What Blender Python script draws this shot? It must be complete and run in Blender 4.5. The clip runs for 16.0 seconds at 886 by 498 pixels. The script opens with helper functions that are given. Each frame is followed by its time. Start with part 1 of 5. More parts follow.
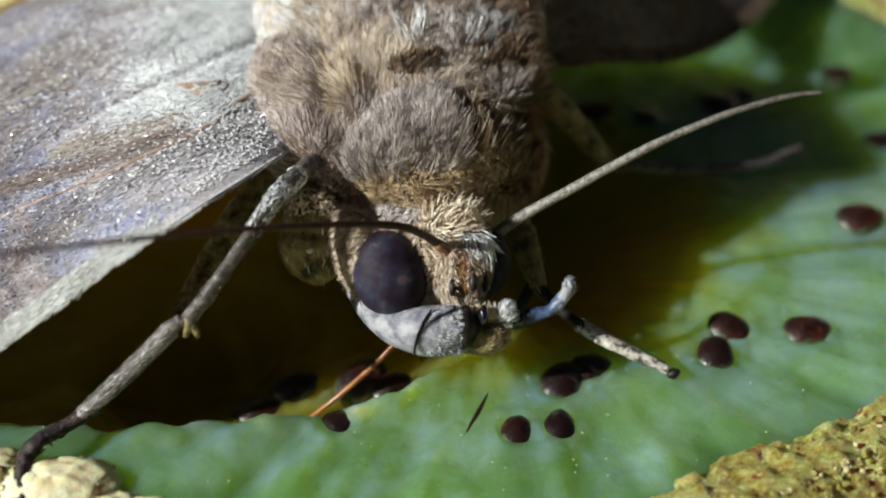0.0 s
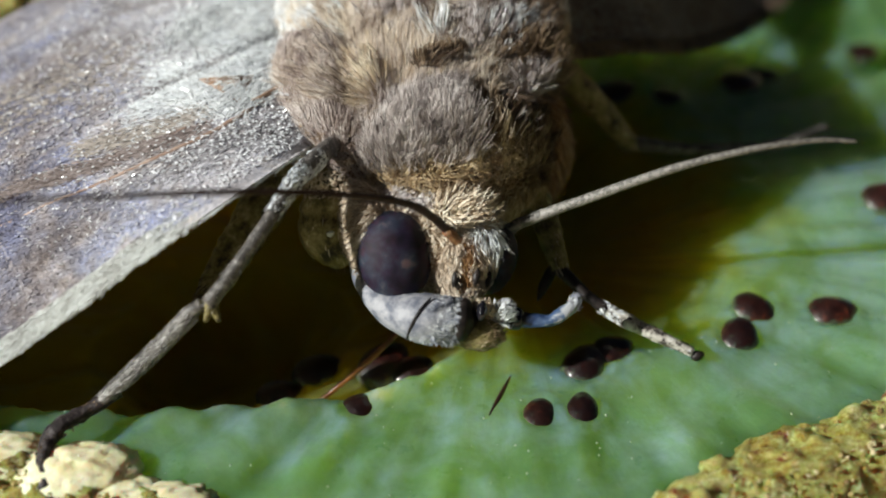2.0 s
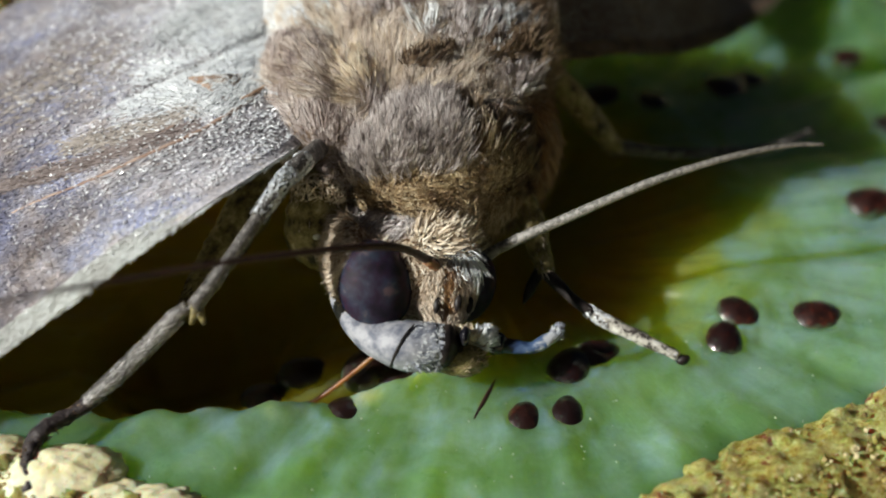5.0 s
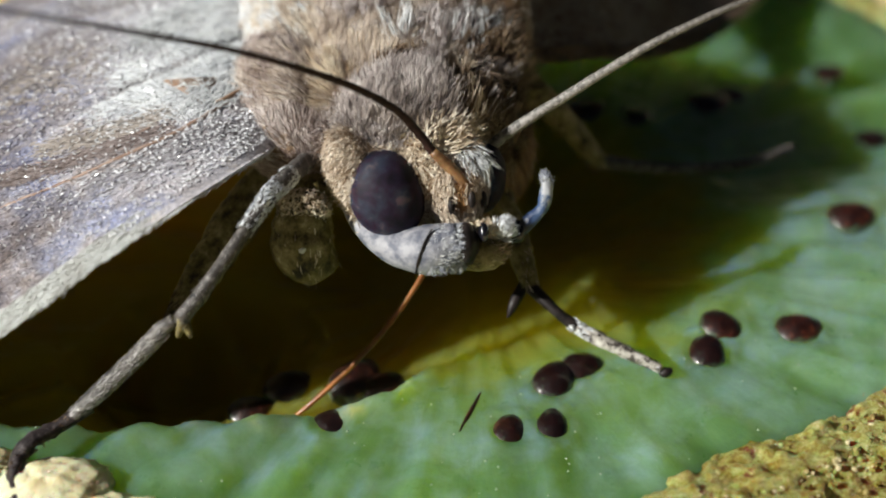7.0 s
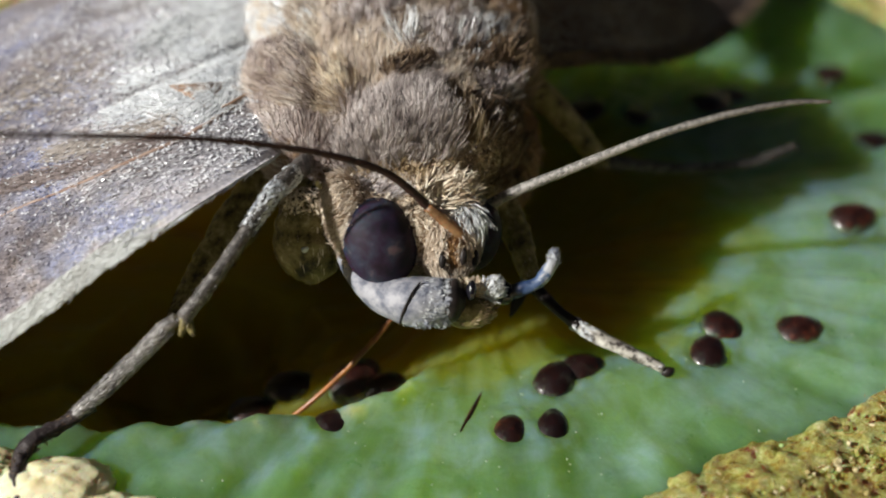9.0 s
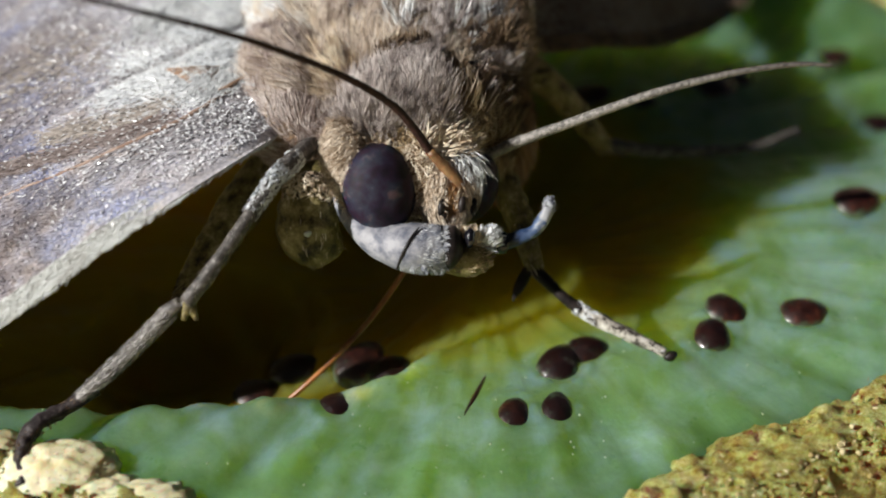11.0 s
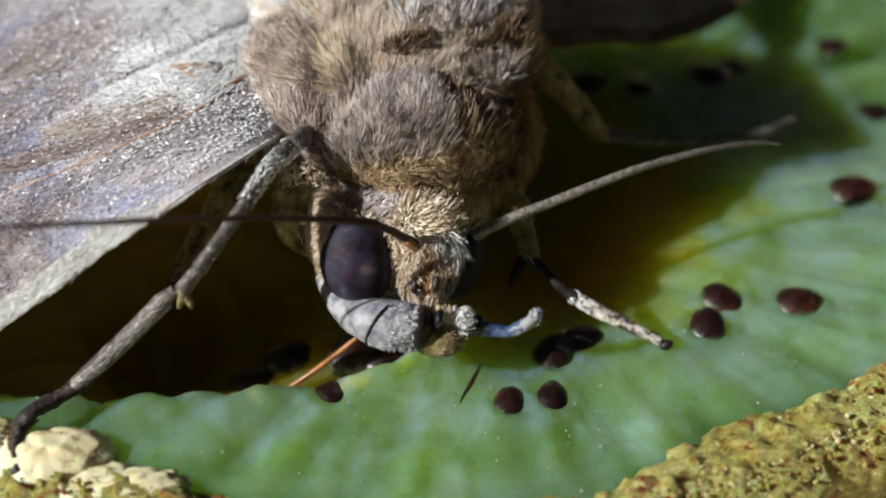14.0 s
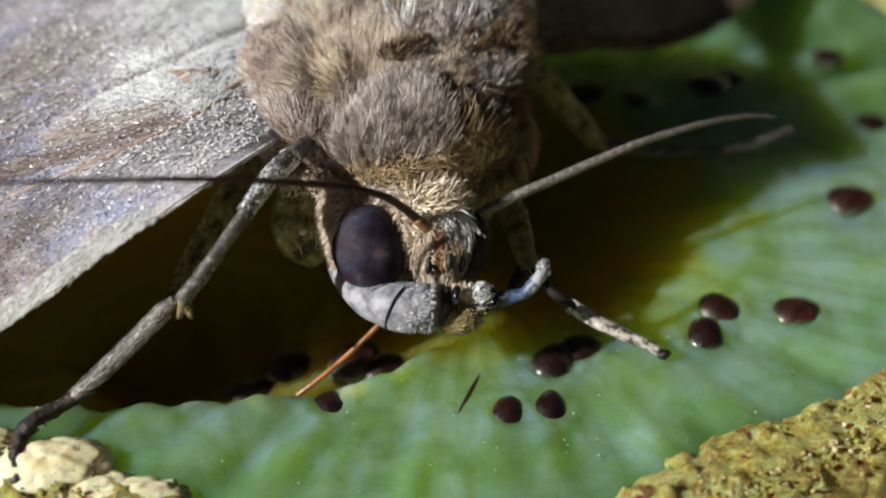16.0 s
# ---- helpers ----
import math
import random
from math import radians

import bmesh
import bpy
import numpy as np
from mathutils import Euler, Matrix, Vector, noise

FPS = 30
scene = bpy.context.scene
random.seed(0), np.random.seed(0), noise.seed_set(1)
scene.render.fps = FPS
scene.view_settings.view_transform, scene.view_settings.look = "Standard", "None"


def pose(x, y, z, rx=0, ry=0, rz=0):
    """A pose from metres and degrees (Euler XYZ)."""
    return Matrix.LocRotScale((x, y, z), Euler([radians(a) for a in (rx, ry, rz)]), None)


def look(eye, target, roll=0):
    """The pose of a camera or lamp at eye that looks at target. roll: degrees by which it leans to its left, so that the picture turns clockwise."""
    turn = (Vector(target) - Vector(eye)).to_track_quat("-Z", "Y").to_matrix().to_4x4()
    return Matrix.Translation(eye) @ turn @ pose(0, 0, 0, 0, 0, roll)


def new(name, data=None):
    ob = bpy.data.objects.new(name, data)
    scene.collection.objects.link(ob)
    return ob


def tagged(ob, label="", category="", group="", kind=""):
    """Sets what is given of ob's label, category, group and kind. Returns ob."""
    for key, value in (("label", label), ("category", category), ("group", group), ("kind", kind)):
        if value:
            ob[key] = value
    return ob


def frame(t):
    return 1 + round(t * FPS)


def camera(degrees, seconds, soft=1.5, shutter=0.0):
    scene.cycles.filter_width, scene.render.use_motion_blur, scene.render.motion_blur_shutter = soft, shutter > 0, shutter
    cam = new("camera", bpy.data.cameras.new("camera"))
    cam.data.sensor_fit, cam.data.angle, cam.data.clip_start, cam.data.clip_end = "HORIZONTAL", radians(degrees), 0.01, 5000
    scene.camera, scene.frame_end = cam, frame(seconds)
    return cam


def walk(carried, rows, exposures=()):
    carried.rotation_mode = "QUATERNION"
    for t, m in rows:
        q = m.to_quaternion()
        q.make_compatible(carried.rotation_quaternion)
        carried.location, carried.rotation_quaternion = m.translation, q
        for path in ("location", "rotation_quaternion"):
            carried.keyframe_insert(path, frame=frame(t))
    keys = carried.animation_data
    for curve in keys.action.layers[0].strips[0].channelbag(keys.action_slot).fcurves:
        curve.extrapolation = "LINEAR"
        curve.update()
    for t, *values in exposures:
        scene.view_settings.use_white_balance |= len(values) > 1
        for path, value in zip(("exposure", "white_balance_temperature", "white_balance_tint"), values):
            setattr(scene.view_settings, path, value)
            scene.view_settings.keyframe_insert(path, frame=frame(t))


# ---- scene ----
cam = camera(35, 16.0, soft=2.0)
cam.data.dof.use_dof, cam.data.dof.focus_distance, cam.data.dof.aperture_fstop = True, 0.0585, 27.0
walk(cam, [
    (0, pose(0.00000, -0.04710, 0.06710, 45.00, -0.00, 0.00)),
    (0.5, pose(0.00000, -0.04719, 0.06719, 45.30, -0.03, 0.18)),
    (1, pose(0.00000, -0.04710, 0.06710, 45.11, 0.40, 0.27)),
    (1.5, pose(0.00000, -0.04690, 0.06690, 44.51, 0.67, 0.35)),
    (2, pose(0.00000, -0.04679, 0.06679, 44.28, 0.84, 0.39)),
    (2.5, pose(0.00000, -0.04686, 0.06686, 44.63, 0.52, 0.24)),
    (3, pose(0.00000, -0.04698, 0.06698, 44.71, 0.28, 0.17)),
    (3.5, pose(0.00000, -0.04685, 0.06685, 44.66, 0.36, 0.09)),
    (6, pose(0.00000, -0.04679, 0.06679, 44.33, 0.11, 0.04)),
    (6.5, pose(0.00000, -0.04700, 0.06700, 44.66, -0.02, -0.13)),
    (7, pose(0.00000, -0.04713, 0.06713, 44.98, -0.13, -0.31)),
    (7.5, pose(0.00000, -0.04715, 0.06715, 45.30, -0.07, -0.18)),
    (8, pose(0.00000, -0.04696, 0.06696, 44.70, 0.39, 0.06)),
    (8.5, pose(0.00000, -0.04707, 0.06707, 45.02, -0.16, -0.21)),
    (11, pose(0.00000, -0.04719, 0.06719, 44.31, -0.04, -0.09)),
    (11.5, pose(0.00000, -0.04709, 0.06709, 44.10, 0.02, -0.00)),
    (12, pose(0.00000, -0.04711, 0.06711, 43.99, -0.13, -0.17)),
    (12.5, pose(0.00000, -0.04702, 0.06702, 43.78, -0.11, -0.12)),
    (13, pose(0.00000, -0.04703, 0.06703, 43.96, -0.17, -0.16)),
    (13.5, pose(0.00000, -0.04706, 0.06706, 43.97, -0.28, -0.26)),
    (14, pose(0.00000, -0.04711, 0.06711, 43.83, -0.24, -0.14)),
    (14.5, pose(0.00000, -0.04704, 0.06704, 43.64, -0.07, -0.12)),
    (15, pose(0.00000, -0.04709, 0.06709, 43.82, -0.24, -0.19)),
    (15.5, pose(0.00000, -0.04714, 0.06714, 43.41, -0.18, -0.02)),
    (16, pose(0.00000, -0.04731, 0.06731, 44.25, -0.25, -0.20))], exposures=[(0, 0.25, 6370, 4), (3.7, 0.25, 6370, 4), (8.5, 0.23, 6470, 8), (16, 0.24, 6490, 9)])

# ---- the light: a high sun from one side of the moth, and a clear sky ----
world = bpy.data.worlds.new("sky")
scene.world = world
world.use_nodes = True
wn = world.node_tree.nodes
sky = wn.new("ShaderNodeTexSky")
sky.sky_type, sky.sun_disc = "NISHITA", False
sky.air_density, sky.dust_density, sky.ozone_density = 0.5, 3.0, 0.2
SUN = Vector((-1.57, -0.47, 1.0)).normalized()
sky.sun_elevation = math.asin(SUN.z)
sky.sun_rotation = math.atan2(SUN.x, SUN.y)
world.node_tree.links.new(sky.outputs[0], wn["Background"].inputs[0])
wn["Background"].inputs[1].default_value = 0.0078
sun = new("sun", bpy.data.lights.new("sun", "SUN"))
sun.data.energy, sun.data.angle, sun.data.color = 5.0, radians(0.6), (1.0, 0.965, 0.92)
sun.matrix_world = look(SUN, (0, 0, 0))

# ---- materials; all lengths in the nodes are in millimetres ----
MM = 0.001


class Mat:
    """A small builder of node materials."""

    def __init__(self, name, rough=0.5, **given):
        self.m = bpy.data.materials.new(name)
        self.m.use_nodes = True
        self.t = self.m.node_tree
        self.b = self.t.nodes["Principled BSDF"]
        self.b.inputs["Roughness"].default_value = rough
        for key, value in given.items():
            self.b.inputs[key.replace("_", " ")].default_value = value
        co = self.t.nodes.new("ShaderNodeTexCoord")
        scale = self.t.nodes.new("ShaderNodeVectorMath")
        scale.operation = "SCALE"
        scale.inputs["Scale"].default_value = 1000.0
        self.link(co.outputs["Object"], scale.inputs[0])
        self.co = scale.outputs[0]

    def link(self, a, b):
        self.t.links.new(a, b)

    def put(self, socket, value):
        if hasattr(value, "is_linked"):
            self.link(value, socket)
        else:
            socket.default_value = value

    def noise(self, size, detail=3.0, rough=0.55, stretch=None, distort=0.0):
        n = self.t.nodes.new("ShaderNodeTexNoise")
        n.inputs["Scale"].default_value = 1.0 / size
        n.inputs["Detail"].default_value, n.inputs["Roughness"].default_value = detail, rough
        n.inputs["Distortion"].default_value = distort
        self.link(self.stretched(stretch), n.inputs["Vector"])
        return n.outputs["Fac"]

    def stretched(self, stretch, turn=0.0):
        if not stretch:
            return self.co
        mp = self.t.nodes.new("ShaderNodeMapping")
        mp.inputs["Scale"].default_value = stretch
        mp.inputs["Rotation"].default_value = (0, 0, turn)
        self.link(self.co, mp.inputs["Vector"])
        return mp.outputs[0]

    def cells(self, size, stretch=None, feature="F1"):
        n = self.t.nodes.new("ShaderNodeTexVoronoi")
        n.inputs["Scale"].default_value = 1.0 / size
        n.feature = feature
        self.link(self.stretched(stretch), n.inputs["Vector"])
        return n

    def ramp(self, fac, *stops):
        r = self.t.nodes.new("ShaderNodeValToRGB")
        els = r.color_ramp.elements
        while len(els) < len(stops):
            els.new(0.5)
        for e, (pos, col) in zip(els, stops):
            e.position = pos
            e.color = (*col, 1) if len(col) == 3 else col
        self.link(fac, r.inputs[0])
        return r.outputs[0]

    def mix(self, fac, a, b, mode="MIX"):
        n = self.t.nodes.new("ShaderNodeMix")
        n.data_type, n.blend_type = "RGBA", mode
        self.put(n.inputs[0], fac)
        for socket, value in ((n.inputs[6], a), (n.inputs[7], b)):
            self.put(socket, (*value, 1) if isinstance(value, tuple) and len(value) == 3 else value)
        return n.outputs[2]

    def math(self, op, a, b=0.0):
        n = self.t.nodes.new("ShaderNodeMath")
        n.operation = op
        self.put(n.inputs[0], a)
        self.put(n.inputs[1], b)
        return n.outputs[0]

    def island(self):
        return self.t.nodes.new("ShaderNodeNewGeometry").outputs["Random Per Island"]

    def each(self):
        return self.t.nodes.new("ShaderNodeObjectInfo").outputs["Random"]

    def color(self, value):
        self.put(self.b.inputs["Base Color"], (*value, 1) if isinstance(value, tuple) else value)
        return self

    def rough(self, value):
        self.put(self.b.inputs["Roughness"], value)
        return self

    def bump(self, height, strength=0.4, depth=0.1):
        n = self.t.nodes.new("ShaderNodeBump")
        n.inputs["Strength"].default_value, n.inputs["Distance"].default_value = strength, depth * MM
        self.link(height, n.inputs["Height"])
        self.link(n.outputs[0], self.b.inputs["Normal"])
        return self


def fur_material(name, dark, mid, light, patch=1.2, rough=0.6, sheen=0.25):
    """Hair-like scales: each of its own tone, in soft patches."""
    k = Mat(name, rough, Sheen_Weight=sheen)
    tone = k.math("ADD", k.math("MULTIPLY", k.island(), 0.5), k.math("SUBTRACT", k.math("MULTIPLY", k.noise(patch, 4.0, 0.6), 1.15), 0.32))
    dark, mid, light = [(c[0] * 0.975, c[1], c[2]) for c in (dark, mid, light)]
    k.color(k.ramp(tone, (0.2, dark), (0.52, mid), (0.85, light)))
    return k.m


M_FUR_TAN = fur_material("tan_fur", (0.15, 0.09, 0.06), (0.50, 0.385, 0.30), (0.92, 0.82, 0.73), patch=1.8)
M_FUR_GREY = fur_material("grey_fur", (0.055, 0.038, 0.038), (0.43, 0.35, 0.325), (0.86, 0.79, 0.76), patch=1.6)
M_FUR_GOLD = fur_material("golden_fur", (0.40, 0.26, 0.15), (0.76, 0.60, 0.42), (0.97, 0.88, 0.73))
M_FUR_CREAM = fur_material("cream_fur", (0.34, 0.23, 0.14), (0.70, 0.57, 0.43), (0.95, 0.87, 0.74))
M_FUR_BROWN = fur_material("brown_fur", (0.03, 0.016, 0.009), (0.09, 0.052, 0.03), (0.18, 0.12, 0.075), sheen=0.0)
M_FUR_LEG = fur_material("leg_hair", (0.05, 0.042, 0.038), (0.26, 0.235, 0.22), (0.74, 0.71, 0.68), patch=0.5, rough=0.4)
# scales of the far wing, darkened to hold the body's shade
M_FUR_SHADED = fur_material("shaded_brown_scales", (0.06, 0.035, 0.024), (0.13, 0.082, 0.06), (0.24, 0.165, 0.125), sheen=0.0)
M_FUR_SHADED.node_tree.nodes["Principled BSDF"].inputs["Specular IOR Level"].default_value = 0.15
M_FUR_WHITE = fur_material("silver_fur", (0.55, 0.55, 0.57), (0.80, 0.80, 0.82), (0.95, 0.95, 0.94), rough=0.25, sheen=0.5)
M_FRINGE = fur_material("pale_fringe", (0.56, 0.54, 0.51), (0.84, 0.83, 0.80), (0.96, 0.96, 0.95), rough=0.4)
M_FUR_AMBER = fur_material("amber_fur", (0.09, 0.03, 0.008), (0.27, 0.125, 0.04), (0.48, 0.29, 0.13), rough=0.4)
M_FUR_CHESTNUT = fur_material("chestnut_fur", (0.055, 0.03, 0.016), (0.19, 0.12, 0.07), (0.42, 0.30, 0.19))
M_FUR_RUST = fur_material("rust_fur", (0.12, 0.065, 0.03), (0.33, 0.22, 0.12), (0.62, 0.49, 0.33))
M_FUR_LILAC = fur_material("lilac_tan_fur", (0.15, 0.095, 0.085), (0.46, 0.36, 0.325), (0.86, 0.77, 0.73), patch=1.8)
M_FUR_ASH = fur_material("ash_fur", (0.16, 0.115, 0.10), (0.50, 0.42, 0.41), (0.92, 0.87, 0.86), patch=0.9)
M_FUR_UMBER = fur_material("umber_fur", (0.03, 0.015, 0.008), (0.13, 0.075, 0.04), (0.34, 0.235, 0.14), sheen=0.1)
M_FUR_HEM = fur_material("ochre_fur", (0.15, 0.08, 0.03), (0.48, 0.33, 0.17), (0.84, 0.69, 0.46), patch=1.2)
M_FUR_SAND = fur_material("sand_fur", (0.26, 0.17, 0.10), (0.60, 0.47, 0.355), (0.90, 0.80, 0.68))
k = Mat("grey_palp", 0.55)
k.color(k.ramp(k.noise(0.5, 4.0), (0.35, (0.12, 0.13, 0.17)), (0.6, (0.36, 0.36, 0.39))))
k.bump(k.noise(0.08), 0.6, 0.05)
M_PALP = k.m
M_FUR_PALP = fur_material("grey_white_scales", (0.24, 0.25, 0.32), (0.46, 0.47, 0.51), (0.72, 0.72, 0.71), patch=0.8, rough=0.45)
k = Mat("brown_hide", 0.7)
k.color(k.ramp(k.noise(0.5), (0.3, (0.07, 0.035, 0.015)), (0.7, (0.22, 0.13, 0.06))))
M_HIDE = k.m


def outer_wing(k):
    """The near wing is browner towards its hind and outer part."""
    sep = k.t.nodes.new("ShaderNodeSeparateXYZ")
    k.link(k.co, sep.inputs[0])
    way = k.math("ADD", k.math("MULTIPLY", sep.outputs[0], -0.05), k.math("MULTIPLY", sep.outputs[1], 0.04))
    way = k.math("ADD", way, k.math("MULTIPLY", k.math("SUBTRACT", k.noise(3.0, 4.0), 0.5), 0.5))
    return k.ramp(way, (0.82, (1, 1, 1)), (1.0, (0.72, 0.70, 0.71)))


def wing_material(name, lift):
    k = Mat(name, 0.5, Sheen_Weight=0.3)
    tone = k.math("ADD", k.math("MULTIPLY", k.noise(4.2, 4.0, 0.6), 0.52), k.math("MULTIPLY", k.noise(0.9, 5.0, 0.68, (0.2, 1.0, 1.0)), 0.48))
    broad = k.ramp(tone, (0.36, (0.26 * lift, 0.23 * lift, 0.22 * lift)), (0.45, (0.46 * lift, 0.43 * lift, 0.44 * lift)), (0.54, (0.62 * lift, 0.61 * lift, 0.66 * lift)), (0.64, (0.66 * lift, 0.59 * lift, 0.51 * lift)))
    grain = k.ramp(k.cells(0.16, (1, 2.2, 1)).outputs["Color"], (0.1, (0.62, 0.62, 0.66)), (0.8, (1.15, 1.12, 1.1)))
    fleck = k.ramp(k.noise(0.55, 4.0, 0.7), (0.30, (0.25, 0.22, 0.22)), (0.38, (1, 1, 1)))
    k.color(k.mix(1.0, k.mix(1.0, k.mix(1.0, broad, grain, "MULTIPLY"), fleck, "MULTIPLY"), outer_wing(k), "MULTIPLY"))
    k.bump(k.cells(0.16, (1, 2.2, 1)).outputs["Distance"], 0.6, 0.05)
    return k.m


M_WING = wing_material("grey_brown_wing", 1.0)
# darker copy for the far wing: the body's shade put into its colour
M_WING_SHADED = wing_material("shaded_wing", 0.34)
M_WING_SHADED.node_tree.nodes["Principled BSDF"].inputs["Sheen Weight"].default_value = 0.0
M_WING_SHADED.node_tree.nodes["Principled BSDF"].inputs["Specular IOR Level"].default_value = 0.1
k = Mat("wing_scale", 0.28, Specular_IOR_Level=0.9)
tone = k.math("ADD", k.math("MULTIPLY", k.noise(4.2, 4.0, 0.6), 0.52), k.math("MULTIPLY", k.noise(0.9, 5.0, 0.68, (0.2, 1.0, 1.0)), 0.48))
base = k.ramp(tone, (0.36, (0.32, 0.295, 0.30)), (0.46, (0.47, 0.45, 0.47)), (0.53, (0.62, 0.62, 0.68)), (0.60, (0.72, 0.70, 0.69)), (0.66, (0.66, 0.60, 0.52)))
# tone by scale; the few brightest are whitened to paint sparkle
one = k.ramp(k.island(), (0.0, (0.55, 0.53, 0.55)), (0.15, (0.84, 0.84, 0.86)), (0.75, (1.0, 1.0, 1.01)), (0.95, (1.2, 1.2, 1.22)), (1.0, (1.9, 1.9, 1.9)))
tint = k.ramp(k.noise(3.2, 4.0, 0.65), (0.36, (0.75, 0.82, 1.10)), (0.5, (0.91, 0.94, 1.05)), (0.64, (1.06, 0.97, 0.87)))
k.color(k.mix(1.0, k.mix(1.0, k.mix(1.0, base, one, "MULTIPLY"), tint, "MULTIPLY"), outer_wing(k), "MULTIPLY"))
M_SCALE = k.m
def scale_material(name, dark, light):
    k = Mat(name, 0.35, Specular_IOR_Level=0.7)
    k.color(k.ramp(k.math("ADD", k.math("MULTIPLY", k.island(), 0.65), k.math("MULTIPLY", k.noise(0.8, 3.0), 0.4)), (0.2, dark), (0.85, light)))
    return k.m


M_SCALE_BROWN = scale_material("brown_scale", (0.15, 0.115, 0.105), (0.42, 0.355, 0.34))
M_SCALE_BEIGE = scale_material("beige_scale", (0.34, 0.30, 0.27), (0.60, 0.535, 0.485))
M_SCALE_GREY = scale_material("slate_scale", (0.25, 0.24, 0.26), (0.56, 0.54, 0.57))
M_FUR_SILVER = fur_material("silver_hair", (0.60, 0.61, 0.65), (0.84, 0.85, 0.88), (0.97, 0.97, 0.96), rough=0.25, sheen=0.3)
# near-white colour that stands for glints on the wing
k = Mat("glint", 0.25, Specular_IOR_Level=1.0)
k.color((0.92, 0.93, 0.96))
M_GLINT = k.m
k = Mat("rust_plate", 0.5)
k.color(k.ramp(k.noise(0.6, 4.0), (0.3, (0.27, 0.15, 0.085)), (0.7, (0.52, 0.36, 0.25))))
k.bump(k.noise(0.2), 0.5, 0.05)
M_RUST = k.m
k = Mat("wing_vein", 0.5)
k.color(k.ramp(k.noise(0.8), (0.3, (0.30, 0.19, 0.14)), (0.7, (0.50, 0.37, 0.30))))
M_VEIN = k.m

k = Mat("compound_eye", 0.6, Specular_IOR_Level=0.2, Subsurface_Weight=1.0, Subsurface_Scale=0.0011)
k.color(k.ramp(k.noise(1.3, 3.0, 0.55, distort=0.2), (0.36, (0.006, 0.005, 0.010)), (0.50, (0.022, 0.012, 0.030)), (0.60, (0.030, 0.036, 0.060)), (0.68, (0.13, 0.09, 0.10))))
k.bump(k.cells(0.045).outputs["Distance"], 0.35, 0.012)
M_EYE = k.m

k = Mat("dark_cuticle", 0.4, Specular_IOR_Level=0.2)
k.color(k.ramp(k.noise(0.4), (0.3, (0.007, 0.006, 0.006)), (0.7, (0.034, 0.026, 0.024))))
M_BLACK = k.m
k = Mat("foot_cuticle", 0.5, Specular_IOR_Level=0.3)
k.color(k.ramp(k.noise(0.3, 4.0, 0.65), (0.35, (0.012, 0.009, 0.010)), (0.55, (0.045, 0.035, 0.035)), (0.72, (0.16, 0.14, 0.14))))
k.bump(k.noise(0.15), 0.6, 0.06)
M_FOOT = k.m
k = Mat("gloss_cuticle", 0.15, Specular_IOR_Level=0.6)
k.color(k.ramp(k.noise(0.3), (0.3, (0.004, 0.004, 0.006)), (0.7, (0.014, 0.013, 0.018))))
k.bump(k.noise(0.2, 3.0), 0.4, 0.05)
M_GLOSS = k.m
k = Mat("amber_cuticle", 0.3, Subsurface_Weight=0.15, Subsurface_Scale=0.0004)
k.color(k.ramp(k.noise(0.7), (0.3, (0.17, 0.055, 0.014)), (0.7, (0.40, 0.16, 0.04))))
M_AMBER = k.m
k = Mat("olive_cuticle", 0.5, Specular_IOR_Level=0.3)
k.color(k.ramp(k.noise(0.7, 5.0, 0.7), (0.36, (0.025, 0.02, 0.012)), (0.5, (0.19, 0.155, 0.055)), (0.62, (0.32, 0.27, 0.13)), (0.7, (0.55, 0.49, 0.33))))
k.bump(k.noise(0.3, 4.0), 0.8, 0.15)
M_OLIVE = k.m
k = Mat("leg_scales", 0.5)
k.color(k.ramp(k.math("ADD", k.math("MULTIPLY", k.noise(0.35, 4.0, 0.7), 0.75), k.math("MULTIPLY", k.noise(2.2), 0.35)), (0.42, (0.02, 0.018, 0.017)), (0.58, (0.10, 0.088, 0.08)), (0.76, (0.42, 0.40, 0.38))))
k.bump(k.noise(0.15), 0.6, 0.06)
M_LEG = k.m
k = Mat("pale_tarsus", 0.42)
k.color(k.ramp(k.noise(0.42, 3.0, 0.65), (0.40, (0.05, 0.04, 0.035)), (0.50, (0.50, 0.46, 0.40)), (0.66, (0.80, 0.77, 0.70))))
k.bump(k.noise(0.12), 0.7, 0.06)
M_TARSUS = k.m
k = Mat("antenna_grey", 0.55)
sep = k.t.nodes.new("ShaderNodeSeparateXYZ")
k.link(k.co, sep.inputs[0])
# darker towards the tip: the body's shadow put into the antenna's colour
k.color(k.mix(1.0, k.ramp(k.cells(0.13).outputs["Color"], (0.2, (0.10, 0.092, 0.082)), (0.8, (0.30, 0.28, 0.255))), k.ramp(k.math("MULTIPLY", sep.outputs[0], 0.06), (0.25, (1, 1, 1)), (0.7, (0.4, 0.38, 0.36))), "MULTIPLY"))
k.bump(k.noise(0.1), 0.5, 0.04)
M_ANT_GREY = k.m
k = Mat("antenna_brown", 0.55, Specular_IOR_Level=0.25)
k.color(k.ramp(k.noise(0.25), (0.3, (0.014, 0.006, 0.006)), (0.7, (0.050, 0.022, 0.017))))
k.bump(k.noise(0.1), 0.5, 0.04)
M_ANT_BROWN = k.m
k = Mat("scape_amber", 0.45, Subsurface_Weight=0.3, Subsurface_Scale=0.0003)
k.color(k.ramp(k.noise(0.4), (0.3, (0.12, 0.055, 0.022)), (0.7, (0.36, 0.20, 0.09))))
M_SCAPE = k.m
k = Mat("blue_grey_scales", 0.4)
sep = k.t.nodes.new("ShaderNodeSeparateXYZ")
k.link(k.co, sep.inputs[0])
along = k.math("ADD", k.math("MULTIPLY", sep.outputs[0], 0.30), k.math("MULTIPLY", k.math("SUBTRACT", k.noise(0.25, 4.0), 0.5), 0.7))
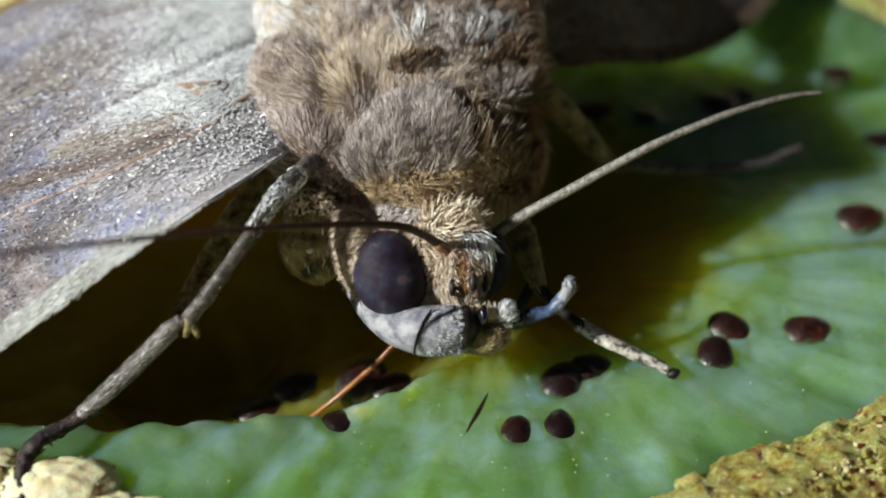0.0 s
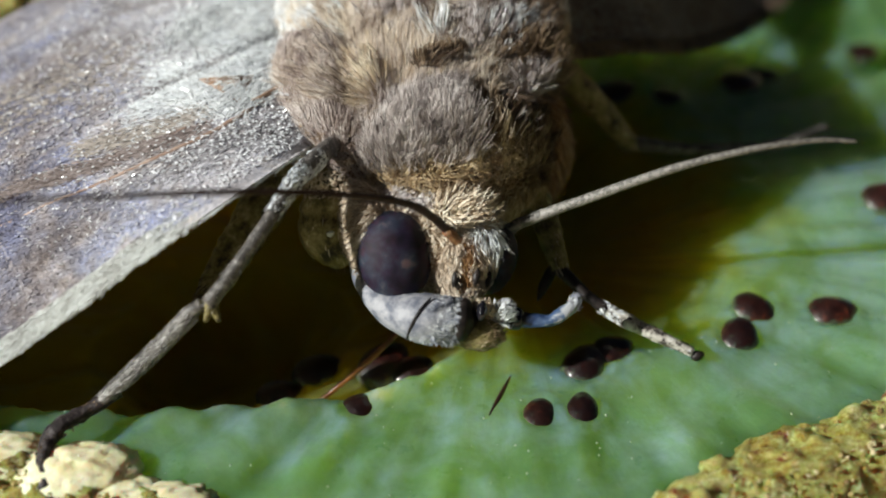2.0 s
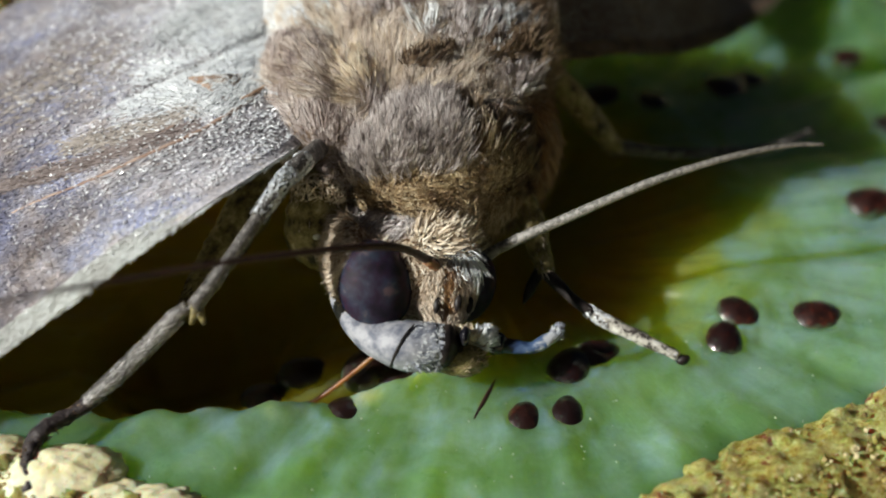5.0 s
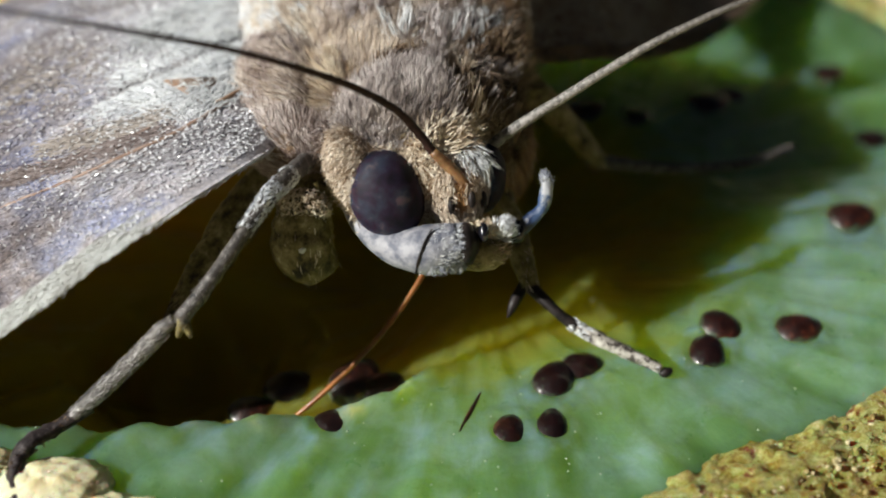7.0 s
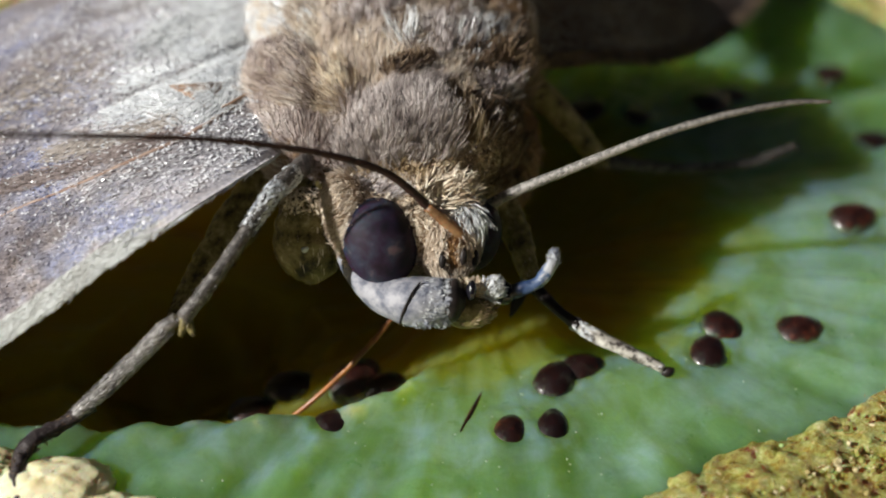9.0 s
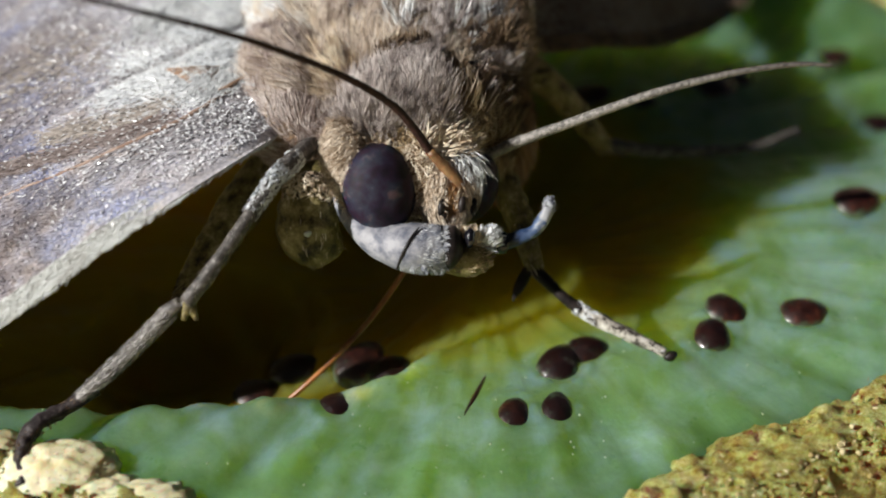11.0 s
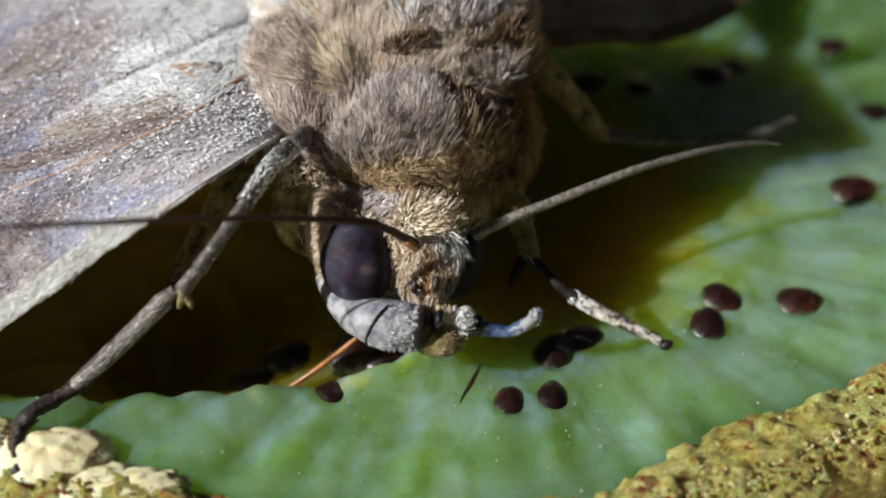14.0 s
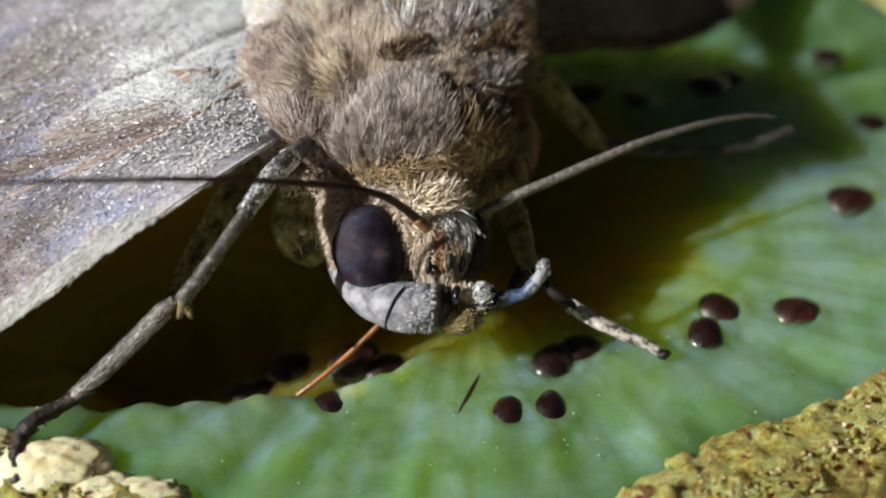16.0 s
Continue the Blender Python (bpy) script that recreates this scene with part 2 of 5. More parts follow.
k.color(k.ramp(along, (0.08, (0.005, 0.006, 0.010)), (0.20, (0.02, 0.04, 0.10)), (0.44, (0.06, 0.10, 0.19)), (0.56, (0.36, 0.37, 0.39))))
k.bump(k.noise(0.12), 0.7, 0.06)
M_BLUE = k.m

# the fruit: the face is built round the object's own origin, so its nodes can follow the fruit's radius
FA, FB = 33.6, 23.4


CX, CY = -1.0, -6.2  # the pale core lies off the middle of the cut


def radial(k):
    """How far out towards the rim (0 to 1), how far out of the core (1 at its edge), and a wrapped way round the core."""
    sep = k.t.nodes.new("ShaderNodeSeparateXYZ")
    k.link(k.co, sep.inputs[0])
    x, y = k.math("DIVIDE", sep.outputs[0], FA), k.math("DIVIDE", sep.outputs[1], FB)
    rim = k.math("SQRT", k.math("ADD", k.math("MULTIPLY", x, x), k.math("MULTIPLY", y, y)))
    x, y = k.math("SUBTRACT", sep.outputs[0], CX), k.math("SUBTRACT", sep.outputs[1], CY)
    ang = k.math("ARCTAN2", k.math("DIVIDE", y, 8.0), k.math("DIVIDE", x, 11.0))
    x, y = k.math("DIVIDE", k.math("SUBTRACT", x, 1.0), 11.7), k.math("DIVIDE", k.math("SUBTRACT", y, 1.0), 9.2)
    core = k.math("SQRT", k.math("ADD", k.math("MULTIPLY", x, x), k.math("MULTIPLY", y, y)))
    comb = k.t.nodes.new("ShaderNodeCombineXYZ")
    k.link(k.math("MULTIPLY", k.math("COSINE", ang), 10.0), comb.inputs[0])
    k.link(k.math("MULTIPLY", k.math("SINE", ang), 10.0), comb.inputs[1])
    k.link(k.math("MULTIPLY", rim, 2.5), comb.inputs[2])
    return rim, core, comb.outputs[0]


def rim_x(k):
    sep = k.t.nodes.new("ShaderNodeSeparateXYZ")
    k.link(k.co, sep.inputs[0])
    return sep.outputs[0]


k = Mat("kiwi_flesh", 0.4, Subsurface_Weight=1.0, Subsurface_Scale=0.015, Specular_IOR_Level=0.35)
k.b.inputs["Subsurface Radius"].default_value = (1.35, 1.0, 0.22)
rim, core, way = radial(k)
streak = k.t.nodes.new("ShaderNodeTexNoise")
streak.inputs["Scale"].default_value, streak.inputs["Detail"].default_value = 0.9, 4.0
k.link(way, streak.inputs["Vector"])
wob = k.math("MULTIPLY", k.math("ADD", core, k.math("MULTIPLY", k.math("SUBTRACT", k.noise(3.0, 4.0), 0.5), 0.75)), 0.4)
band = k.ramp(wob, (0.26, (0.34, 0.31, 0.02)), (0.36, (0.25, 0.32, 0.05)), (0.44, (0.185, 0.31, 0.09)), (0.60, (0.148, 0.288, 0.092)), (0.95, (0.142, 0.298, 0.075)))
milky = k.ramp(k.noise(2.6, 5.0, 0.62, distort=0.4), (0.40, (0, 0, 0)), (0.64, (1, 1, 1)))
ring = k.ramp(wob, (0.36, (0, 0, 0)), (0.45, (1, 1, 1)), (0.62, (0.8, 0.8, 0.8)), (0.85, (0.15, 0.15, 0.15)))
pale = k.mix(k.math("MULTIPLY", milky, ring), band, (0.235, 0.385, 0.265))
far = k.math("MULTIPLY", k.ramp(k.math("MULTIPLY", rim_x(k), 0.05), (0.55, (0, 0, 0)), (0.85, (1, 1, 1))), k.ramp(k.noise(3.4, 4.0, 0.6), (0.36, (0.25, 0.25, 0.25)), (0.6, (0.95, 0.95, 0.95))))
pale = k.mix(k.math("MULTIPLY", far, ring), pale, (0.25, 0.385, 0.30))
rays = k.ramp(streak.outputs["Fac"], (0.34, (0.88, 0.90, 0.88)), (0.66, (1.14, 1.09, 1.18)))
outer = k.ramp(wob, (0.42, (0, 0, 0)), (0.56, (1, 1, 1)))
pores = k.ramp(k.noise(1.3, 6.0, 0.72, distort=0.5), (0.36, (0.90, 0.92, 0.89)), (0.5, (1, 1, 1)), (0.64, (1.08, 1.06, 1.08)))
k.color(k.mix(1.0, k.mix(outer, pale, k.mix(1.0, pale, rays, "MULTIPLY")), pores, "MULTIPLY"))
fine = k.t.nodes.new("ShaderNodeTexNoise")
fine.inputs["Scale"].default_value, fine.inputs["Detail"].default_value, fine.inputs["Roughness"].default_value = 3.2, 4.0, 0.7
k.link(way, fine.inputs["Vector"])
k.color(k.mix(1.0, k.b.inputs["Base Color"].links[0].from_socket, k.ramp(fine.outputs["Fac"], (0.34, (0.97, 0.98, 0.97)), (0.66, (1.03, 1.02, 1.03))), "MULTIPLY"))
# deeper down, where eaten away, olive flesh with the hollow's shade painted in
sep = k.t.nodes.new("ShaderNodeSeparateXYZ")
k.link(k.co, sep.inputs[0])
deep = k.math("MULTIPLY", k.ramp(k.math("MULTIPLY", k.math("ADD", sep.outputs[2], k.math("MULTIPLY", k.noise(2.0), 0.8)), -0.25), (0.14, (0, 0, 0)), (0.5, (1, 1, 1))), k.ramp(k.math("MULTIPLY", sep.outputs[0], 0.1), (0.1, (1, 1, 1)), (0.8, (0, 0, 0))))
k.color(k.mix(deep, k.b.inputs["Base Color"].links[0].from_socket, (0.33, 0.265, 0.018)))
k.rough(k.ramp(k.noise(0.8), (0.3, (0.22, 0.26, 0.26)), (0.7, (0.5, 0.5, 0.5))))
k.bump(k.math("ADD", k.math("ADD", streak.outputs["Fac"], k.math("MULTIPLY", fine.outputs["Fac"], 0.2)), k.math("MULTIPLY", k.noise(0.5, 4.0), 0.3)), 0.4, 0.3)
M_FLESH = k.m

k = Mat("kiwi_skin", 0.3, Subsurface_Weight=0.5, Subsurface_Scale=0.0012)
olive = k.ramp(k.math("ADD", k.math("MULTIPLY", k.noise(0.6, 6.0, 0.8), 0.85), k.math("MULTIPLY", k.noise(5.0), 0.2)), (0.38, (0.14, 0.07, 0.015)), (0.46, (0.32, 0.25, 0.05)), (0.54, (0.44, 0.42, 0.11)), (0.62, (0.62, 0.60, 0.26)), (0.72, (0.92, 0.88, 0.62)))
red = k.ramp(k.noise(1.5, 4.0, 0.7, distort=0.3), (0.58, (0, 0, 0)), (0.64, (1, 1, 1)))
k.color(k.mix(red, olive, (0.20, 0.045, 0.012)))
k.rough(k.ramp(k.noise(0.5), (0.35, (0.16, 0.16, 0.16)), (0.65, (0.5, 0.5, 0.5))))
k.bump(k.noise(0.25, 6.0, 0.75), 0.8, 0.4)
M_SKIN = k.m
k = Mat("pale_husk", 0.6, Subsurface_Weight=0.3, Subsurface_Scale=0.0006)
k.color(k.ramp(k.noise(1.0, 5.0, 0.7), (0.25, (0.66, 0.50, 0.26)), (0.40, (0.84, 0.75, 0.42)), (0.60, (0.93, 0.88, 0.62))))
k.bump(k.noise(0.22, 4.0, 0.7, (1.0, 0.35, 1.0)), 0.35, 0.1)
M_HUSK = k.m
k = Mat("skin_fuzz", 0.55, Subsurface_Weight=0.0)
k.color(k.ramp(k.island(), (0.0, (0.16, 0.10, 0.03)), (0.5, (0.45, 0.36, 0.13)), (1.0, (0.75, 0.66, 0.42))))
M_FUZZ = k.m
k = Mat("seed_coat", 0.4, Coat_Weight=0.9, Coat_Roughness=0.07, Specular_IOR_Level=0.4, Subsurface_Weight=0.3, Subsurface_Scale=0.0004)
shell = k.ramp(k.noise(0.6, 4.0, 0.65), (0.34, (0.006, 0.002, 0.002)), (0.52, (0.035, 0.010, 0.007)), (0.68, (0.15, 0.040, 0.018)))
sep = k.t.nodes.new("ShaderNodeSeparateXYZ")
k.link(k.co, sep.inputs[0])
film = k.math("ADD", sep.outputs[2], k.math("MULTIPLY", k.math("SUBTRACT", k.noise(0.5, 4.0, 0.6), 0.5), 0.9))
k.color(k.mix(k.ramp(film, (0.08, (0.85, 0.85, 0.85)), (0.36, (0, 0, 0))), k.mix(k.each(), shell, (0.012, 0.004, 0.004)), (0.10, 0.15, 0.085)))
k.bump(k.noise(0.3, 4.0, 0.6), 0.45, 0.1)
M_SEED = k.m
k = Mat("juice_drop", 0.05, Transmission_Weight=0.4, IOR=1.34, Specular_IOR_Level=1.0)
k.color((0.55, 0.68, 0.5))
M_DROP = k.m
k = Mat("cream_cloth", 0.8)
k.color(k.ramp(k.noise(14.0, 4.0), (0.35, (0.74, 0.60, 0.30)), (0.65, (0.86, 0.76, 0.46))))
k.bump(k.noise(0.6), 0.4, 0.2)
M_TABLE = k.m


# ---- mesh helpers: everything is written in millimetres ----
def mesh_of(name, verts, faces, mat, smooth=True):
    me = bpy.data.meshes.new(name)
    me.from_pydata([(x * MM, y * MM, z * MM) for x, y, z in verts], [], faces)
    me.polygons.foreach_set("use_smooth", [smooth] * len(me.polygons))
    me.materials.append(mat)
    me.update()
    return me


def part(name, data, mat, parent, label="", at=None, smooth=True):
    """Links (verts, faces), or a ready mesh, as one object under parent."""
    me = data if isinstance(data, bpy.types.Mesh) else mesh_of(name, data[0], data[1], mat, smooth)
    ob = new(name, me)
    ob.parent = parent
    if at is not None:
        ob.matrix_basis = at
    return tagged(ob, label)


def joined(*pieces):
    verts, faces = [], []
    for v, f in pieces:
        n = len(verts)
        verts += [tuple(p) for p in v]
        faces += [tuple(i + n for i in q) for q in f]
    return verts, faces


def egg(centre, radii, turn=None, rings=20, segs=28, rough=0.0, size=1.0, seed=0.0, power=1.0):
    """A rounded body with an uneven surface."""
    c, m = Vector(centre), turn or Matrix.Identity(3)
    verts, faces = [], []
    for i in range(rings + 1):
        a = math.pi * i / rings
        for j in range(segs):
            b = 2 * math.pi * j / segs
            d = Vector((math.sin(a) * math.cos(b), math.sin(a) * math.sin(b), math.cos(a)))
            if power != 1.0:
                d = Vector([math.copysign(abs(q) ** power, q) for q in d])
            k = 1.0 + rough * noise.noise(d * size * 2 + Vector((seed, seed * 2, 0)))
            verts.append(tuple(c + m @ Vector((d.x * radii[0] * k, d.y * radii[1] * k, d.z * radii[2] * k))))
    for i in range(rings):
        for j in range(segs):
            k = (j + 1) % segs
            faces.append((i * segs + j, (i + 1) * segs + j, (i + 1) * segs + k, i * segs + k))
    return verts, faces


def curve_points(points, n):
    """Catmull-Rom through the points."""
    p = [Vector(q) for q in points]
    p = [p[0] * 2 - p[1]] + p + [p[-1] * 2 - p[-2]]
    out = []
    for i in range(n + 1):
        u = i / n * (len(p) - 3)
        j = min(int(u), len(p) - 4)
        t = u - j
        a, b, c, d = p[j:j + 4]
        out.append(0.5 * ((2 * b) + (c - a) * t + (2 * a - 5 * b + 4 * c - d) * t * t + (3 * b - a - 3 * c + d) * t ** 3))
    return out


def tube(points, radii, n=24, segs=10, rough=0.0, flat=1.0, seed=0.0):
    """A tapered limb along a smooth line, with closed ends."""
    line = curve_points(points, n)
    rr = [v.x for v in curve_points([(r, 0, 0) for r in radii], n)]
    verts, faces = [], []
    side = None
    for i, p in enumerate(line):
        d = (line[min(i + 1, n)] - line[max(i - 1, 0)]).normalized()
        if side is None:
            side = d.orthogonal().normalized()
        side = (side - d * side.dot(d)).normalized()
        up = d.cross(side)
        for j in range(segs):
            b = 2 * math.pi * j / segs
            k = rr[i] * (1 + rough * noise.noise(p * 2.5 + Vector((j * 0.9, seed, 0))))
            verts.append(tuple(p + side * (math.cos(b) * k) + up * (math.sin(b) * k * flat)))
    for i in range(n):
        for j in range(segs):
            k = (j + 1) % segs
            faces.append((i * segs + j, i * segs + k, (i + 1) * segs + k, (i + 1) * segs + j))
    faces += [tuple(range(segs))[::-1], tuple(range(n * segs, (n + 1) * segs))]
    return verts, faces


RNG = np.random.default_rng(7)


def unit(a):
    return a / np.maximum(np.linalg.norm(a, axis=1, keepdims=True), 1e-9)


def strands(name, roots, normals, flow, length, width, lift, mat, parent, curl=0.25, label="", tip=0.15, at=None, clump=0.0, per=22):
    """Many flat hairs or hair-like scales as one mesh: each rises from its root and leans along the flow; clump draws their tips into tufts."""
    n = len(roots)
    normals = unit(normals)
    f = np.broadcast_to(np.asarray(flow, float), (n, 3)) + RNG.normal(0, curl, (n, 3))
    f = f - normals * np.sum(f * normals, axis=1, keepdims=True)
    f = unit(f)
    ln = (length * RNG.uniform(0.6, 1.25, n))[:, None]
    up0, up1 = lift * RNG.uniform(0.7, 1.4, n)[:, None], lift * RNG.uniform(0.3, 1.0, n)[:, None]
    d0 = unit(f + normals * up0)
    d1 = unit(f + normals * up1 + RNG.normal(0, curl * 0.4, (n, 3)))
    s = unit(np.cross(d0, normals + RNG.normal(0, 0.5, (n, 3)))) * (width * RNG.uniform(0.6, 1.3, n))[:, None] * 0.5
    p0 = roots - normals * 0.06
    p1 = p0 + d0 * ln * 0.5
    p2 = p1 + d1 * ln * 0.5
    if clump:
        heads = RNG.integers(0, n, max(1, n // per))
        near = np.concatenate([heads[np.argmin(((part_[:, None, :] - roots[heads][None]) ** 2).sum(2), axis=1)] for part_ in np.array_split(roots, max(1, n // 1500))])
        k = clump * RNG.uniform(0.5, 1.2, n)[:, None]
        rise = RNG.uniform(0.75, 1.25, n)[near][:, None]
        p1 = p1 + (p1[near] - p1) * k * 0.45
        p2 = p0 + (p2 + (p2[near] - p2) * k - p0) * rise
    v = np.stack([p0 - s * 0.6, p0 + s * 0.6, p1 + s, p1 - s, p2 + s * tip, p2 - s * tip], axis=1).reshape(-1, 3) * MM
    i = np.arange(n)[:, None] * 6
    q = np.concatenate([i + np.array([[0, 1, 2, 3]]), i + np.array([[3, 2, 4, 5]])], axis=1).reshape(-1, 4)
    me = bpy.data.meshes.new(name)
    me.vertices.add(n * 6)
    me.vertices.foreach_set("co", v.astype(np.float32).ravel())
    me.loops.add(q.size)
    me.loops.foreach_set("vertex_index", q.astype(np.int32).ravel())
    me.polygons.add(len(q))
    me.polygons.foreach_set("loop_start", np.arange(0, q.size, 4, dtype=np.int32))
    me.materials.append(mat)
    me.update(calc_edges=True)
    ob = new(name, me)
    ob.parent = parent
    if at is not None:
        ob.matrix_basis = at
    return tagged(ob, label, kind="stuff")


def on_egg(n, centre, radii, turn=None, keep=None):
    """Roots and normals spread over an egg; keep picks by the unit direction."""
    d = unit(RNG.normal(0, 1, (n * 3, 3)))
    if keep is not None:
        d = d[keep(d)]
    d = d[:n]
    r = np.array(radii)
    p, q = d * r, unit(d / r)
    if turn is not None:
        t = np.array(turn)
        p, q = p @ t.T, q @ t.T
    return p + np.array(centre), q


def on_tube(n, points, radii, segs=60):
    """Roots, normals and the way along a tube."""
    line = np.array([tuple(v) for v in curve_points(points, segs)])
    rr = np.array([v.x for v in curve_points([(r, 0, 0) for r in radii], segs)])
    i = RNG.integers(0, segs, n)
    u = RNG.uniform(0, 1, n)[:, None]
    p = line[i] * (1 - u) + line[i + 1] * u
    d = unit(line[i + 1] - line[i])
    a = unit(np.cross(d, RNG.normal(0, 1, (n, 3))))
    return p + a * (rr[i][:, None] * (1 - u) + rr[i + 1][:, None] * u), a, d


# ---- the table under the fruit ----
def build_table():
    verts, faces = [], []
    n = 80
    far = lambda q: math.copysign(abs(q) ** 5, q) * 20000 + q * 400
    for i in range(n + 1):
        for j in range(n + 1):
            x, y = far(i / n * 2 - 1), far(j / n * 2 - 1)
            verts.append((x, y, 0.25 * noise.noise(Vector((x * 0.03, y * 0.03, 0)))))
    for i in range(n):
        for j in range(n):
            a = i * (n + 1) + j
            faces.append((a, a + n + 1, a + n + 2, a + 1))
    ob = new("ground", mesh_of("ground", verts, faces, M_TABLE))
    tagged(ob, "cream ground in full sun under the fruit", "ground", kind="structure")


# ---- the kiwi fruit, cut lengthwise ----
def lean(x, y):
    """The far side of the face bends down towards the fruit's end."""
    s = max(0.0, min(1.0, (y + 9.0) / 9.0))
    return 0.19 * max(0.0, x - 8.0) * s * s * (3 - 2 * s)


# the ledge across the cut face, and how deep the flesh is gone behind it
LEDGE_X = (-30, -19, -15, -12.3, -10.5, -7, -5, -3.5, -2, 0, 1.6)
LEDGE_Y = (-10.5, -10.4, -10.8, -10.7, -10.7, -10.1, -10.0, -9.4, -8.6, -7.0, -5.6)
LEDGE_DEEP = (4.0, 3.8, 3.6, 3.4, 3.0, 2.5, 2.2, 1.9, 1.4, 0.7, 0.0)
KIWI_AT = pose(2 * MM, 6.5 * MM, 20 * MM, 0, 0, 9)
# the seeds: place, height above the face, turn, size
SPOTS = [(12.0, -6.4, 0.05, 80, 1.0), (12.9, -5.0, 0.0, -30, 1.0), (16.3, -5.1, 0.05, 5, 1.05), (4.9, -10.5, 0.0, 80, 0.85), (3.1, -10.7, -0.05, 75, 0.85),
         (5.2, -7.8, 0.1, 60, 1.1), (6.5, -7.0, 0.0, 20, 0.95), (20.2, 1.9, 0.1, 12, 1.15), (22.6, 13.9, 0.0, 15, 1.0), (15.0, 11.4, 0.1, 25, 1.25), (16.4, 12.2, 0.0, -10, 1.0),
         (7.9, 10.3, 0.0, 20, 1.1), (10.5, 9.9, -0.1, -20, 0.9), (-8.35, -7.5, 0.45, 10, 1.0), (-6.7, -6.3, 0.25, 30, 1.1), (-3.6, -6.7, 0.55, 50, 1.25), (-2.3, -7.2, 0.35, 30, 0.95),
         (-4.5, -10.3, -0.30, 35, 0.85), (24.2, 8.8, 0.0, 20, 1.0), (-11.5, -6.2, 0.1, 20, 1.0), (-13.2, -8.0, 0.0, -15, 1.0)]
SEEDS = []
for sx, sy, sz, st, ss in SPOTS:
    q = KIWI_AT.inverted() @ Vector((sx * MM, sy * MM, 20 * MM)) / MM
    SEEDS.append((q.x, q.y + lean(q.x, q.y) * 0.9, ss))


def face_height(x, y):
    """The cut face's unevenness: ridges that run outwards, a sunken core, soft bulges."""
    r = math.hypot(x / FA, y / FB)
    a = math.atan2((y - CY) / 8, (x - CX) / 11)
    q = math.hypot((x - CX) / 11.0, (y - CY) / 9.0)
    ridge = noise.noise(Vector((math.cos(a) * 13, math.sin(a) * 13, q * 0.7)))
    fine = noise.noise(Vector((math.cos(a) * 32, math.sin(a) * 32, q * 1.4)))
    g = max(0.0, min(1.0, (q - 1.1) / 0.5)) * max(0.0, min(1.0, (1.02 - r) / 0.2))
    z = 0.62 * ridge * g + 0.07 * fine * g
    z += 0.28 * noise.noise(Vector((x * 0.22, y * 0.22, 3))) * min(1.0, r * 2)
    z += 0.12 * noise.noise(Vector((x * 0.9, y * 0.9, 8)))
    c = max(0.0, min(1.0, (1.2 + 0.10 * ridge - q) / 0.85))
    z -= 1.6 * c * c * (3 - 2 * c)
    z -= lean(x, y)
    # the flesh swells round every seed and dips under it
    for sx, sy, ss in SEEDS:
        d = math.hypot(x - sx, y - sy)
        if d < 2.2:
            z += (0.10 + 0.14 * noise.noise(Vector((x * 1.7, y * 1.7, 40)))) * math.exp(-((d - 1.12 * ss) / 0.32) ** 2) - 0.22 * math.exp(-(d / 0.7) ** 2)
    # the flesh is eaten away behind a scalloped ledge, deepest below the wing
    wx, wy = 2 + x * 0.9877 - y * 0.1564, 6.5 + x * 0.1564 + y * 0.9877
    edge = float(np.interp(wx, LEDGE_X, LEDGE_Y)) + 0.30 * noise.noise(Vector((wx * 0.75, 0, 31))) + 0.16 * noise.noise(Vector((wx * 1.9, wy * 0.4, 33)))
    k = max(0.0, min(1.0, (wy - edge) / 0.95))
    z -= float(np.interp(wx, LEDGE_X, LEDGE_DEEP)) * k * k * (3 - 2 * k)
    z += 0.22 * math.exp(-((wy - edge + 0.35) / 0.5) ** 2) * min(1.0, float(np.interp(wx, LEDGE_X, LEDGE_DEEP)))
    e = math.hypot((x + 14.7) / 6.4, (y + 8.2) / 4.7) + 0.10 * noise.noise(Vector((x * 0.7, y * 0.7, 21)))
    z -= 4.5 * max(0.0, 1 - e ** 3) ** 1.6
    return z


